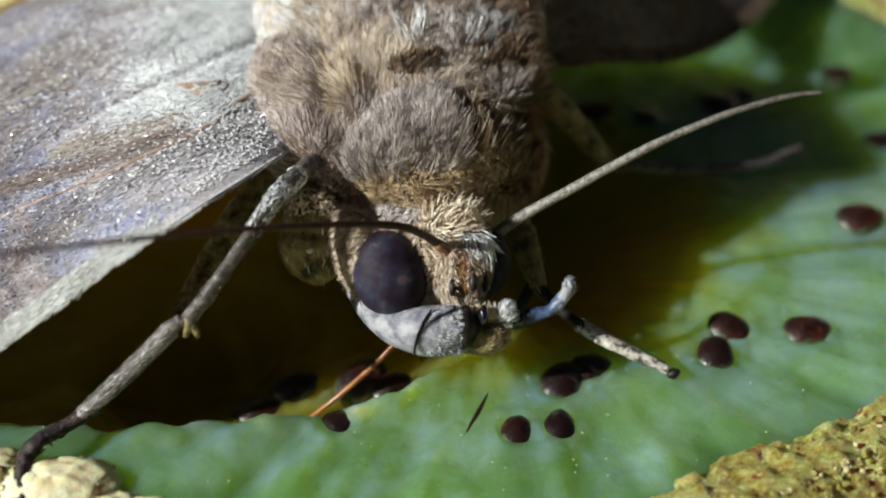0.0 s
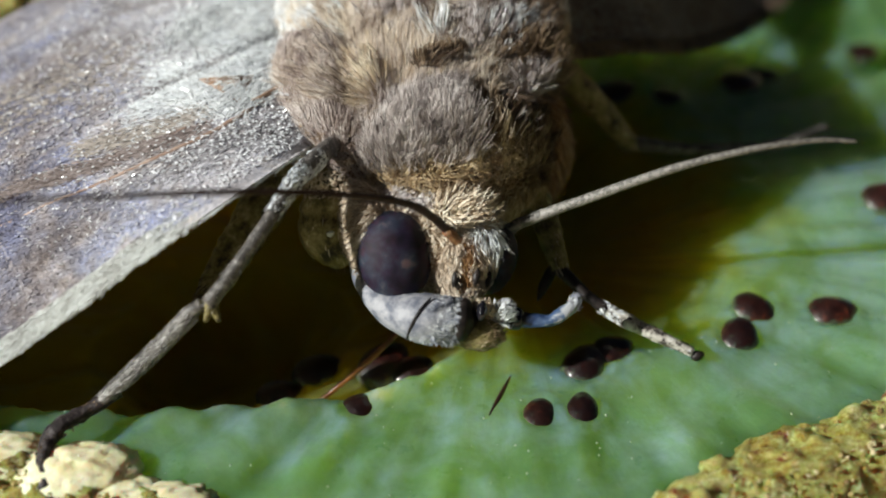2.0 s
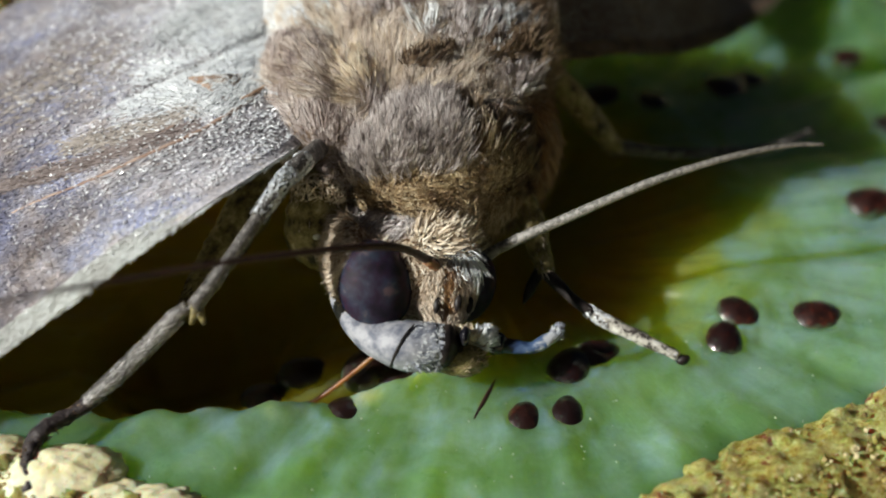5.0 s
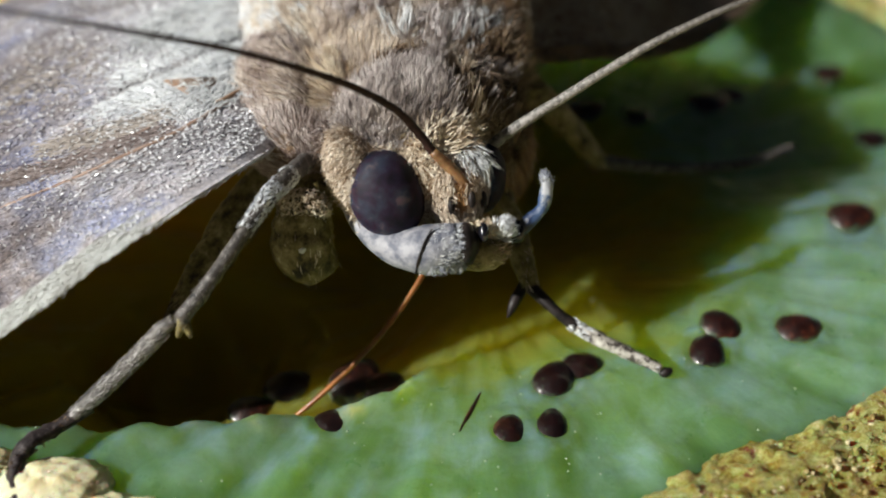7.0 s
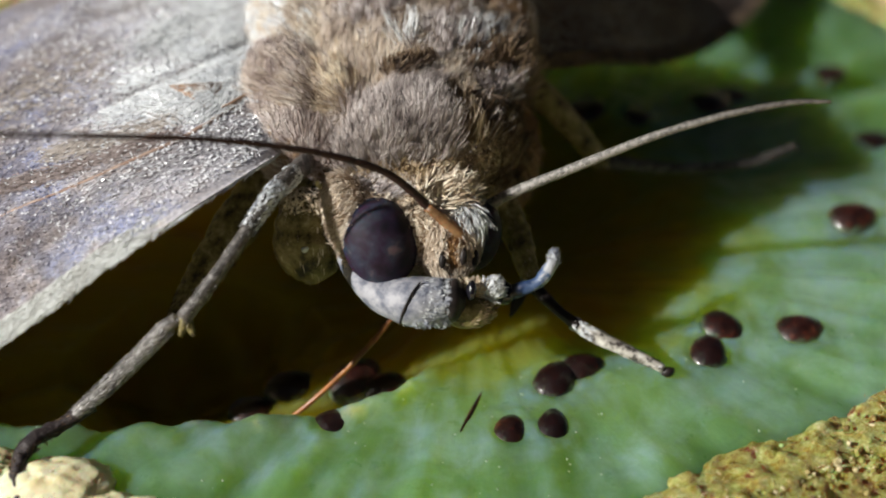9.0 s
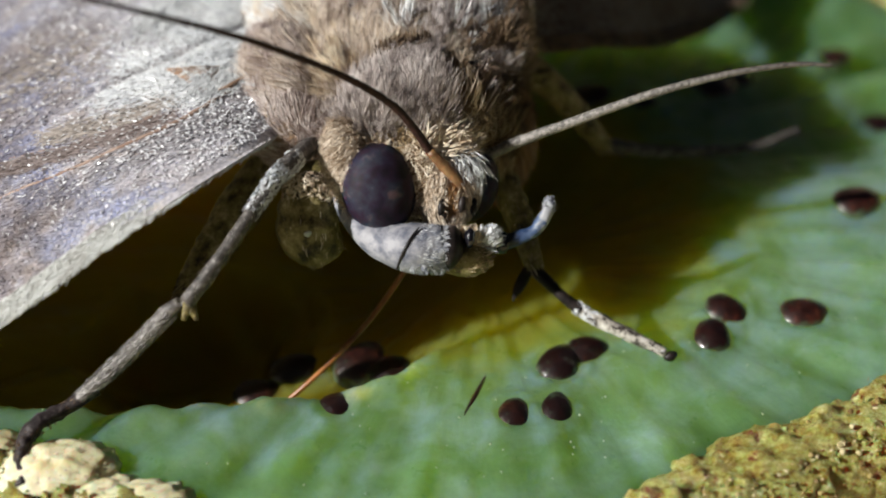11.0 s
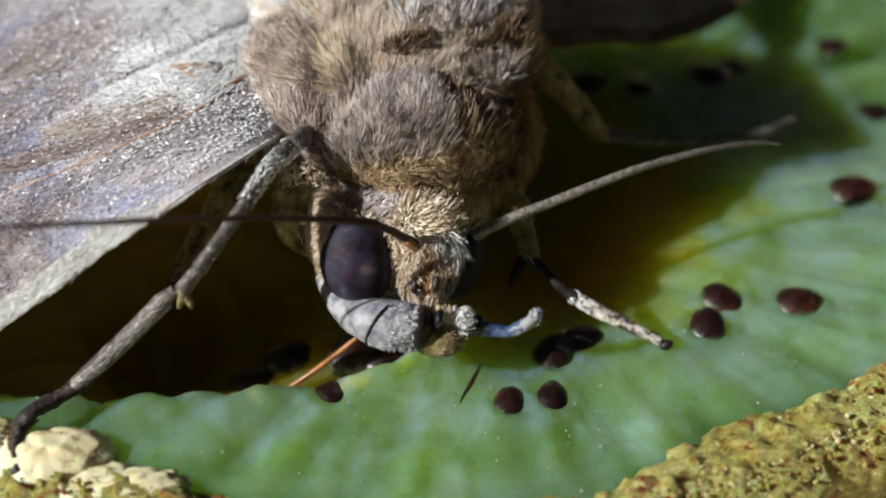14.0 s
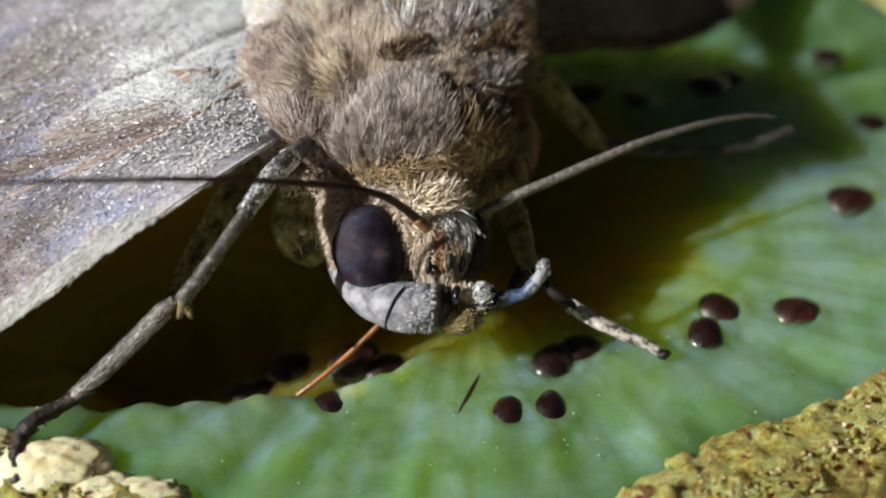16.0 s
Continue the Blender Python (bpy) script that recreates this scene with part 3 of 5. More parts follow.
def build_kiwi():
    kiwi = tagged(new("kiwi_fruit"), "ripe green kiwi fruit cut lengthwise, juicy face with dark seeds", "fruit")
    kiwi.matrix_basis = KIWI_AT
    # the cut face
    nr, na = 200, 760
    verts, faces = [(0, 0, face_height(0.01, 0))], []
    for i in range(1, nr + 1):
        r = i / nr
        for j in range(na):
            a = 2 * math.pi * j / na
            x, y = FA * r * math.cos(a), FB * r * math.sin(a)
            verts.append((x, y, face_height(x, y)))
    for j in range(na):
        faces.append((0, 1 + j, 1 + (j + 1) % na))
    for i in range(nr - 1):
        for j in range(na):
            k = (j + 1) % na
            a, b = 1 + i * na, 1 + (i + 1) * na
            faces.append((a + j, b + j, b + k, a + k))
    # the flesh goes down inside the skin
    rim = 1 + (nr - 1) * na
    low = len(verts)
    for j in range(na):
        a = 2 * math.pi * j / na
        verts.append((FA * 0.9 * math.cos(a), FB * 0.9 * math.sin(a), -9.0))
    for j in range(na):
        k = (j + 1) % na
        faces.append((rim + j, low + j, low + k, rim + k))
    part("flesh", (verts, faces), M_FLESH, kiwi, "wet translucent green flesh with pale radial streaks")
    # the skin: a bowl with a thick crumbling lip, wider where it has curled inwards
    verts, faces = [], []
    step = lambda q: max(0.0, min(1.0, q)) ** 2 * (3 - 2 * max(0.0, min(1.0, q)))
    curl_in = lambda x, y: (0.120 * step((x + 0.5) / 7.5) + 0.03 * step((-10.0 - x) / 5)) if y < 0 else 0.0
    prof = [(0.975, -1.2, 0), (0.972, 0.0, 0), (0.985, 0.42, 0), (1.01, 0.58, 0), (1.04, 0.25, 0), (1.055, -0.8, 0), (1.05, -4, 0), (1.0, -9, 0), (0.85, -14, 0), (0.6, -17.6, 0), (0.3, -19.4, 0), (0.02, -19.9, 0)]
    prof = [p for p in curve_points(prof, 66)]
    na = 760
    for i, (r, z, _) in enumerate(prof):
        s = i / 66 * 11
        inner = max(0.0, 1 - s / 4.6)
        top = 1.0 if s < 6 else 0.2
        for j in range(na):
            a = 2 * math.pi * j / na
            x, y = FA * r * math.cos(a), FB * r * math.sin(a)
            w = noise.noise(Vector((x * 0.45, y * 0.45, 1))) * 0.020 + noise.noise(Vector((x * 1.6, y * 1.6, 5))) * 0.012
            w = w * top - curl_in(x, y) * inner
            x, y = x * (1 + w), y * (1 + w)
            v = Vector((x, y, z * 0.5))
            h = noise.noise(v * 0.7) * 0.35 + noise.noise(v * 1.9) * 0.26 + noise.noise(v * 4.5) * 0.16 + abs(noise.noise(v * 1.8 + Vector((9, 0, 0)))) * 0.40
            verts.append((x, y, z + h * top - (lean(x, y) if s < 6 else 0.0)))
    for i in range(len(prof) - 1):
        for j in range(na):
            k = (j + 1) % na
            faces.append((i * na + j, (i + 1) * na + j, (i + 1) * na + k, i * na + k))
    part("skin", (verts, faces), M_SKIN, kiwi, "brown and olive crumbling kiwi skin")
    # fuzz and crumbs on the lip
    n = 2600
    a = RNG.uniform(math.pi, 2 * math.pi, n)
    r = RNG.uniform(0.975, 1.075, n) - 0.10 * np.clip((FA * np.cos(a) - 1.5) / 7, 0, 1) * RNG.uniform(0, 1, n)
    p = np.stack([FA * r * np.cos(a), FB * r * np.sin(a), 0.62 - np.maximum(r - 1.01, 0) * 14], axis=1)
    nrm = np.stack([np.cos(a) * (r - 1.0) * 8, np.sin(a) * (r - 1.0) * 8, np.ones(n)], axis=1)
    strands("fuzz", p, nrm, (0.0, -0.2, 0.1), 0.30, 0.045, 0.9, M_FUZZ, kiwi, curl=0.8, label="short golden skin hairs")
    crumbs = []
    for i in range(2400):
        t = random.uniform(math.pi, 2 * math.pi)
        q = random.uniform(0.99, 1.06) - 0.088 * max(0.0, min(1.0, (FA * math.cos(t) - 3.0) / 7)) * random.random()
        s = random.uniform(0.03, 0.15)
        crumbs.append(egg((FA * q * math.cos(t), FB * q * math.sin(t), 0.42 + 0.42 * random.random() - max(0.0, q - 1.01) * 14), (s, s * random.uniform(0.6, 1), s * 0.8), rings=5, segs=7, rough=0.5, seed=i))
    tagged(part("crumb", joined(*crumbs[::2]), M_SKIN, kiwi, "olive crumbs of torn skin"), kind="stuff")
    tagged(part("crumb", joined(*crumbs[1::2]), M_FUZZ, kiwi, "golden crumbs of torn skin", smooth=False), kind="stuff")
    # a torn pale husk where a foot stands
    low = kiwi.matrix_basis.inverted()
    HUSK = [tuple(low @ Vector((x * MM, y * MM, z * MM)) / MM) for x, y, z in ((-15.6, -13.9, 20.1), (-12.2, -15.4, 19.9), (-19.2, -13.2, 20.0))]
    for at, size, seed in ((HUSK[0], (2.6, 1.5, 1.0), 3), (HUSK[1], (2.4, 1.2, 0.8), 6), (HUSK[2], (2.6, 1.4, 0.9), 9), (tuple((Vector(HUSK[0]) + Vector(HUSK[1])) / 2 + Vector((0, -0.5, -0.15))), (2.2, 1.3, 0.8), 12)):
        part("husk", egg(at, size, rings=32, segs=48, rough=0.13, size=2.3, seed=seed), M_HUSK, kiwi, "pale yellow torn rind")
    p, q = on_egg(900, HUSK[0], (2.6, 1.5, 1.0), keep=lambda d: d[:, 2] > -0.1)
    strands("husk_fibre", p, q, (0.2, -0.4, 0.2), 0.22, 0.03, 0.5, M_FUR_CREAM, kiwi, curl=0.9)
    # seeds, each lying along its own radius
    vs, fs = egg((0, 0, 0), (1.03, 0.86, 0.55), rings=20, segs=30, rough=0.05, size=1.1)
    vs = [(x * 1.06, y * (1 - 0.16 * x), z * (1 - 0.12 * x)) for x, y, z in vs]
    master = mesh_of("seed", vs, fs, M_SEED)
    inv = kiwi.matrix_basis.inverted()
    for x, y, z, turn, s in SPOTS:
        p = inv @ Vector((x * MM, y * MM, 20 * MM))
        p.y += lean(p.x / MM, p.y / MM) * 0.9 * MM
        h = face_height(p.x / MM, p.y / MM)
        m = pose(p.x, p.y, (h + 0.02 + z) * MM, random.uniform(-8, 8), random.uniform(-8, 8), turn - 9)
        part("seed", master, None, kiwi, "", m @ Matrix.Diagonal((s, s, s, 1)))
    # a thin seed just under the surface
    p = inv @ Vector((1.4 * MM, -9.9 * MM, 20 * MM))
    part("seed", master, None, kiwi, "", pose(p.x, p.y, (face_height(p.x / MM, p.y / MM) - 0.02) * MM, 0, 0, 58) @ Matrix.Diagonal((1.3, 0.13, 0.2, 1)))
    # beads of juice
    drop = mesh_of("juice_drop", *egg((0, 0, 0), (1, 1, 0.7), rings=8, segs=12), M_DROP)
    for i in range(260):
        a = random.uniform(math.pi * 1.05, math.pi * 2.1)
        r = random.uniform(0.5, 0.97)
        x, y = FA * r * math.cos(a), FB * r * math.sin(a)
        s = random.uniform(0.025, 0.06)
        part("juice_drop", drop, None, kiwi, "", pose(x * MM, y * MM, (face_height(x, y) + s * 0.3) * MM) @ Matrix.Diagonal((s, s, s, 1)))
    return kiwi


# ---- the moth ----
MOTH_AT = pose(-1.5 * MM, 1.5 * MM, 20 * MM, 0, 0, 32)
TO_MOTH = Matrix.Translation((0, 0, 0)) @ pose(-1.5, 1.5, 20, 0, 0, 32).inverted()
BODY = np.array(TO_MOTH)


def loc(p):
    """A point of the place, in millimetres, as the moth's own."""
    return tuple(TO_MOTH @ Vector(p))


def turned(data):
    return [loc(v) for v in data[0]], data[1]


def moth_strands(name, p, q, flow, *more, **given):
    p = p @ BODY[:3, :3].T + BODY[:3, 3]
    q = q @ BODY[:3, :3].T
    f = np.asarray(flow, float) @ BODY[:3, :3].T
    return strands(name, p, q, f, *more, **given)


moth = tagged(new("moth"), "furry grey-brown moth feeding on the fruit, wings spread", "moth")
moth.matrix_basis = MOTH_AT

YAW = Matrix.Rotation(radians(18), 3, "Z")


def build_thorax():
    thorax = part("thorax", turned(joined(egg((-1.6, 5.6, 26.2), (5.7, 7.0, 4.6), YAW, 30, 40, 0.05), egg((2.0, 3.1, 24.6), (2.25, 4.05, 3.45), YAW, 20, 28, 0.05), egg((-4.4, 1.3, 26.7), (2.2, 3.0, 2.95), YAW, 20, 28, 0.05), egg((-5.8, 6.0, 26.8), (2.95, 4.75, 3.05), YAW, 20, 28, 0.05))), M_HIDE, moth, "domed thorax under dense tan hair")
    # the side away from the sun, its shade put into umber hair
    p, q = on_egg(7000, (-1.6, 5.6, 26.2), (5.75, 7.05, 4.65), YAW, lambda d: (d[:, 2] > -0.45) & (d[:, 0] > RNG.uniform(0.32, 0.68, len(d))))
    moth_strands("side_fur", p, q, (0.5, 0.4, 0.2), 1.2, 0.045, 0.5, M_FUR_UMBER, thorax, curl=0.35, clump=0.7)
    back = lambda d: (d[:, 2] > -0.45) & (d[:, 0] < RNG.uniform(0.32, 0.68, len(d)))
    p, q = on_egg(76000, (-1.6, 5.6, 26.2), (5.7, 7.0, 4.6), YAW, back)
    moth_strands("thorax_fur", p, q, (0.15, 0.75, 0.25), 1.05, 0.027, 0.38, M_FUR_TAN, thorax, curl=0.3, clump=0.6)
    # golden middle of the back
    root = np.array((-3.3, -0.4, 29.2))
    for c, rad in (((-1.6, 5.6, 26.2), (5.75, 7.05, 4.65)), ((-6.1, 2.0, 26.7), (2.95, 4.45, 3.05)), ((-4.4, 1.3, 26.7), (2.25, 3.05, 3.0))):
        p, q = on_egg(26000, c, rad, YAW, lambda d: d[:, 2] > 0.2)
        far = np.linalg.norm(p - root, axis=1)
        pick = (far < np.abs(RNG.normal(0, 2.7, len(p)))) & (p[:, 1] > root[1] - 0.2)
        p, q, far = p[pick], q[pick], far[pick]
        moth_strands("golden_fan", p, q, unit(p - root) + np.array((-0.1, 0.3, 0.2)), 1.2, 0.028, 0.28, M_FUR_TAN if c[0] < -5 else M_FUR_GOLD, thorax, curl=0.2, clump=0.6)
    p, q = on_egg(9000, (-4.4, 1.3, 26.7), (2.25, 3.05, 3.0), YAW, lambda d: d[:, 2] > -0.4)
    moth_strands("shoulder_fur", p, q, (-0.2, 0.7, 0.3), 0.95, 0.03, 0.35, M_FUR_LILAC, thorax, curl=0.28, clump=0.6)
    # lilac-grey hair on the crown of the back, in loose tufts
    for c, rad, n in (((0.2, 3.2, 28.4), (2.2, 1.5, 2.0), 3600), ((-2.4, 5.0, 28.9), (2.2, 1.8, 2.0), 3000), ((2.2, 2.0, 27.4), (1.5, 1.0, 1.6), 1800)):
        p, q = on_egg(n, c, rad, YAW, lambda d: d[:, 2] > 0.15)
        moth_strands("crown_fur", p, q, (0.15, 0.6, 0.6), 1.25, 0.034, 0.7, M_FUR_ASH, thorax, curl=0.3, clump=0.8, per=26)
    # the flank, its shade put into dark amber hair
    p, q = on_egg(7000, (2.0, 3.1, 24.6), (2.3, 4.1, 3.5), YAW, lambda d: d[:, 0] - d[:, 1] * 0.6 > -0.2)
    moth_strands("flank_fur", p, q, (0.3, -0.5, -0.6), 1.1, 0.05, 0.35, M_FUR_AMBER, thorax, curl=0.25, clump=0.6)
    # a tuft on the same side, darkened too to paint that shade
    p, q = on_egg(4200, (2.6, 4.2, 27.6), (1.6, 2.2, 2.0), YAW, lambda d: d[:, 2] > -0.3)
    moth_strands("tuft", p, q, (0.3, 0.5, 0.5), 1.3, 0.05, 0.8, M_FUR_CHESTNUT, thorax, curl=0.4, clump=0.6)
    # the gap behind the collar: umber hair patches paint the shade of a furrow
    for c, rad, n in (((-1.1, 1.3, 29.75), (1.2, 0.3, 0.7), 420), ((2.0, 2.6, 29.1), (1.9, 0.6, 0.9), 2200)):
        p, q = on_egg(n, c, rad, YAW, lambda d: d[:, 2] > -0.2)
        moth_strands("furrow_fur", p, q, (0.2, 0.6, 0.5), 0.8, 0.045, 0.6, M_FUR_UMBER, thorax, curl=0.35, clump=0.5)
    # pale tufts behind the collar
    p, q = on_egg(900, (1.5, 3.7, 28.6), (1.5, 1.3, 1.2), YAW, lambda d: d[:, 2] > 0.0)
    moth_strands("pale_tuft", p, q, (0.3, 0.6, 0.5), 1.5, 0.075, 0.8, M_FUR_WHITE, thorax, curl=0.35, clump=0.6)
    for c, rad, n in (((2.7, 3.9, 28.2), (1.0, 0.9, 0.9), 500), ((-1.2, 2.9, 30.0), (0.4, 0.7, 0.5), 220)):
        p, q = on_egg(n, c, rad, YAW, lambda d: d[:, 2] > -0.1)
        moth_strands("pale_tuft", p, q, (0.3, 0.6, 0.6), 1.3, 0.05, 0.8, M_FUR_WHITE, thorax, curl=0.3, clump=0.7)
    # silver scales towards the wing's root
    p, q = on_egg(14000, (-5.8, 6.0, 26.8), (3.0, 4.8, 3.1), YAW, lambda d: d[:, 2] > -0.2)
    moth_strands("shoulder_fur", p, q, (-0.5, 0.7, 0.2), 1.0, 0.032, 0.35, M_FUR_SAND, thorax, curl=0.3, clump=0.6)
    p, q = on_egg(5000, (-5.8, 6.0, 26.8), (3.05, 4.85, 3.15), YAW, lambda d: (d[:, 2] > -0.1) & (d[:, 0] < RNG.uniform(-0.7, 0.3, len(d))))
    moth_strands("silver_scale", p, q, (-0.7, 0.6, 0.2), 1.1, 0.04, 0.3, M_FUR_SILVER, thorax, curl=0.3, clump=0.5)
    # the two shoulder lappets
    for name, c, rad, n in (("tegula", (-6.1, 2.0, 26.7), (2.9, 4.4, 3.0), 26000), ("tegula", (2.6, 7.6, 27.4), (2.2, 3.4, 2.4), 1600)):
        lap = part(name, turned(egg(c, rad, YAW, 20, 28, 0.06)), M_HIDE, moth, "smooth tan shoulder lappet")
        p, q = on_egg(n, c, rad, YAW, lambda d: d[:, 2] > -0.5)
        moth_strands("lappet_fur", p, q, (-0.1, 0.8, 0.2), 0.85, 0.032, 0.3, M_FUR_LILAC if c[0] < 0 else M_FUR_GREY, lap, curl=0.22, clump=0.6)
        if c[0] < 0:
            p, q = on_egg(450, c, rad, YAW, lambda d: (d[:, 1] < -0.45) & (d[:, 2] > -0.4))
            moth_strands("rust_fur", p, q, (-0.4, -0.5, 0.3), 0.8, 0.05, 0.5, M_FUR_RUST, lap, curl=0.4, clump=0.6)
            p, q = on_egg(1500, c, rad, YAW, lambda d: (d[:, 0] < RNG.uniform(-0.9, -0.35, len(d))) & (d[:, 2] > -0.1))
            moth_strands("silver_scale", p, q, (-0.9, 0.3, 0.2), 0.7, 0.05, 0.35, M_FUR_WHITE, lap, curl=0.45, clump=0.4)


def build_collar():
    c, rad = (-0.4, -0.8, 25.7), (4.3, 2.7, 3.6)
    hair = (4.35, 2.75, 3.65)
    col = part("collar", turned(egg(c, rad, YAW, 24, 36, 0.05)), M_HIDE, moth, "raised collar of grey-purple hair")
    high = lambda d, a, b: d[:, 2] + 0.5 * d[:, 1] > RNG.uniform(a, b, len(d))
    # the grey cape, up to the furrow
    p, q = on_egg(42000, c, hair, YAW, lambda d: high(d, 0.02, 0.46) & (d[:, 0] < RNG.uniform(0.10, 0.20, len(d))))
    moth_strands("collar_fur", p, q, (0.1, 0.6, 0.7), 1.05, 0.027, 0.9, M_FUR_GREY, col, curl=0.33, clump=0.8, per=18)
    # furrow and far side, their shade put into dark hair, with a cream ridge between
    p, q = on_egg(2200, c, hair, YAW, lambda d: high(d, -0.3, 0.2) & (d[:, 0] > 0.14) & (d[:, 0] < 0.33))
    moth_strands("furrow_fur", p, q, (0.0, 0.5, 0.7), 0.75, 0.045, 0.5, M_FUR_CHESTNUT, col, curl=0.3, clump=0.6)
    p, q = on_egg(3800, c, hair, YAW, lambda d: high(d, 0.1, 0.3) & (np.abs(d[:, 0] - 0.42) < RNG.uniform(0.02, 0.12, len(d))))
    moth_strands("cream_tuft", p, q, (0.25, 0.3, 0.9), 1.2, 0.034, 0.7, M_FUR_SAND, col, curl=0.18, clump=0.6, per=20)
    p, q = on_egg(5200, c, hair, YAW, lambda d: (d[:, 2] > -0.55) & (d[:, 0] > RNG.uniform(0.50, 0.64, len(d))))
    moth_strands("rust_tuft", p, q, (0.45, 0.1, 0.6), 1.2, 0.05, 0.5, M_FUR_UMBER, col, curl=0.3, clump=0.7)
    p, q = on_egg(700, c, hair, YAW, lambda d: (d[:, 2] > 0.5) & (d[:, 0] > 0.48) & (d[:, 0] < 0.80))
    moth_strands("pale_tuft", p, q, (0.5, 0.5, 0.6), 1.25, 0.05, 0.7, M_FUR_GREY, col, curl=0.3, clump=0.7)
    # the warm hem towards the head
    p, q = on_egg(13000, c, hair, YAW, lambda d: (d[:, 2] > -0.6) & (RNG.uniform(-0.05, 0.48, len(d)) > d[:, 2] + 0.5 * d[:, 1]))
    moth_strands("hem_fur", p, q, (0.2, -0.5, 0.3), 0.85, 0.034, 0.5, M_FUR_HEM, col, curl=0.35, clump=0.65)
    p, q = on_egg(3600, (-0.3, -1.5, 24.9), (4.0, 2.3, 2.5), YAW, lambda d: (d[:, 2] < 0.3) & (d[:, 1] < 0.2))
    moth_strands("under_fur", p, q, (0.1, -0.5, -0.2), 1.1, 0.05, 0.45, M_FUR_HEM, col, curl=0.3, clump=0.6)
    # a grey lobe that hangs below the shoulder
    lobe = (-4.55, -1.9, 26.6)
    part("lobe", turned(egg(lobe, (1.15, 0.95, 1.0), YAW, 14, 20, 0.08)), M_HIDE, col, "small lilac-grey lobe under the shoulder")
    p, q = on_egg(2400, lobe, (1.2, 1.0, 1.05), YAW, lambda d: d[:, 2] > -0.6)
    moth_strands("lobe_fur", p, q, (-0.3, -0.3, 0.3), 0.55, 0.042, 0.45, M_FUR_LILAC, col, curl=0.4, clump=0.6)
    return col


def near_wing_point(u, v, side=-1):
    """u from the root out to the tip, v from the front edge to the hind edge, both 0 to 1, in the moth's own space."""
    x = 4.0 + 31 * u - 6.0 * min(1.0, v * 2.5) * max(0.0, 1 - 2.5 * u)
    front = 0.4 + 3.0 * max(0.0, 1 - u / 0.10) ** 2 - 2.0 * math.sin(min(u, 0.6) * 3.6) + 13 * max(0, u - 0.5) ** 1.5
    hind = 17.0 + 0.8 * math.sin(u * 5) - 9 * max(0, u - 0.6) ** 1.5
    arch = math.sin(math.pi * min(1.0, u / 0.48)) * (1 - v) ** 0.5
    y = front + (hind - front) * v - 1.7 * arch
    z = 8.0 - 6.0 * (1 - math.exp(-(max(0.0, u - 0.03) / 0.53) ** 3)) + 0.8 * math.sin(v * math.pi) * (0.4 + u) - 0.4 * v
    z += 1.7 * arch - 0.22 * math.exp(-((v - 0.39 - 0.1 * u) / 0.016) ** 2)
    z += 0.12 * noise.noise(Vector((x * 0.25, y * 0.5, 4 + side)))
    low = 1.3 * max(0.0, 1 - u / 0.45)
    return side * x + 0.53 * low, y + 0.848 * low, z - low


# the far wing droops from the shoulder to the fruit; its front edge, in the place's own millimetres
FAR_EDGE = curve_points([(2.4, 2.4, 28.0), (4.2, 3.4, 28.1), (7.0, 6.3, 26.2), (11.3, 10.2, 23.4), (15.3, 15.2, 20.9), (18.4, 20.0, 19.9), (20.5, 25.0, 19.6)], 100)


def far_wing_point(u, v):
    k = min(99, int(u * 100))
    e = FAR_EDGE[k].lerp(FAR_EDGE[k + 1], u * 100 - k)
    p = e + Vector((-3.0, 15.0, 1.2)) * v + Vector((0, 0, 0.8 * math.sin(math.pi * v)))
    p.z += 0.15 * noise.noise(Vector((p.x * 0.3, p.y * 0.3, 5)))
    return loc(p)


def wing_point(u, v, side):
    return near_wing_point(u, v) if side < 0 else far_wing_point(u, v)


def build_wing(side, mat, label):
    nu, nv = 80, 110
    top, bottom = [], []
    for i in range(nu + 1):
        for j in range(nv + 1):
            x, y, z = wing_point(i / nu, j / nv, side)
            top.append((x, y, z))
            bottom.append((x, y, z - 0.10))
    n = len(top)
    faces = []
    for i in range(nu):
        for j in range(nv):
            a = i * (nv + 1) + j
            f = (a, a + 1, a + nv + 2, a + nv + 1)
            f = f if side < 0 else f[::-1]
            faces += [f, tuple(k + n for k in f[::-1])]
    edge = [j for j in range(nv + 1)] + [i * (nv + 1) + nv for i in range(1, nu + 1)] + [nu * (nv + 1) + j for j in range(nv - 1, -1, -1)] + [i * (nv + 1) for i in range(nu - 1, 0, -1)]
    for a, b in zip(edge, edge[1:] + edge[:1]):
        faces.append((a, b, b + n, a + n))
    return part("wing", (top + bottom, faces), mat, moth, label)


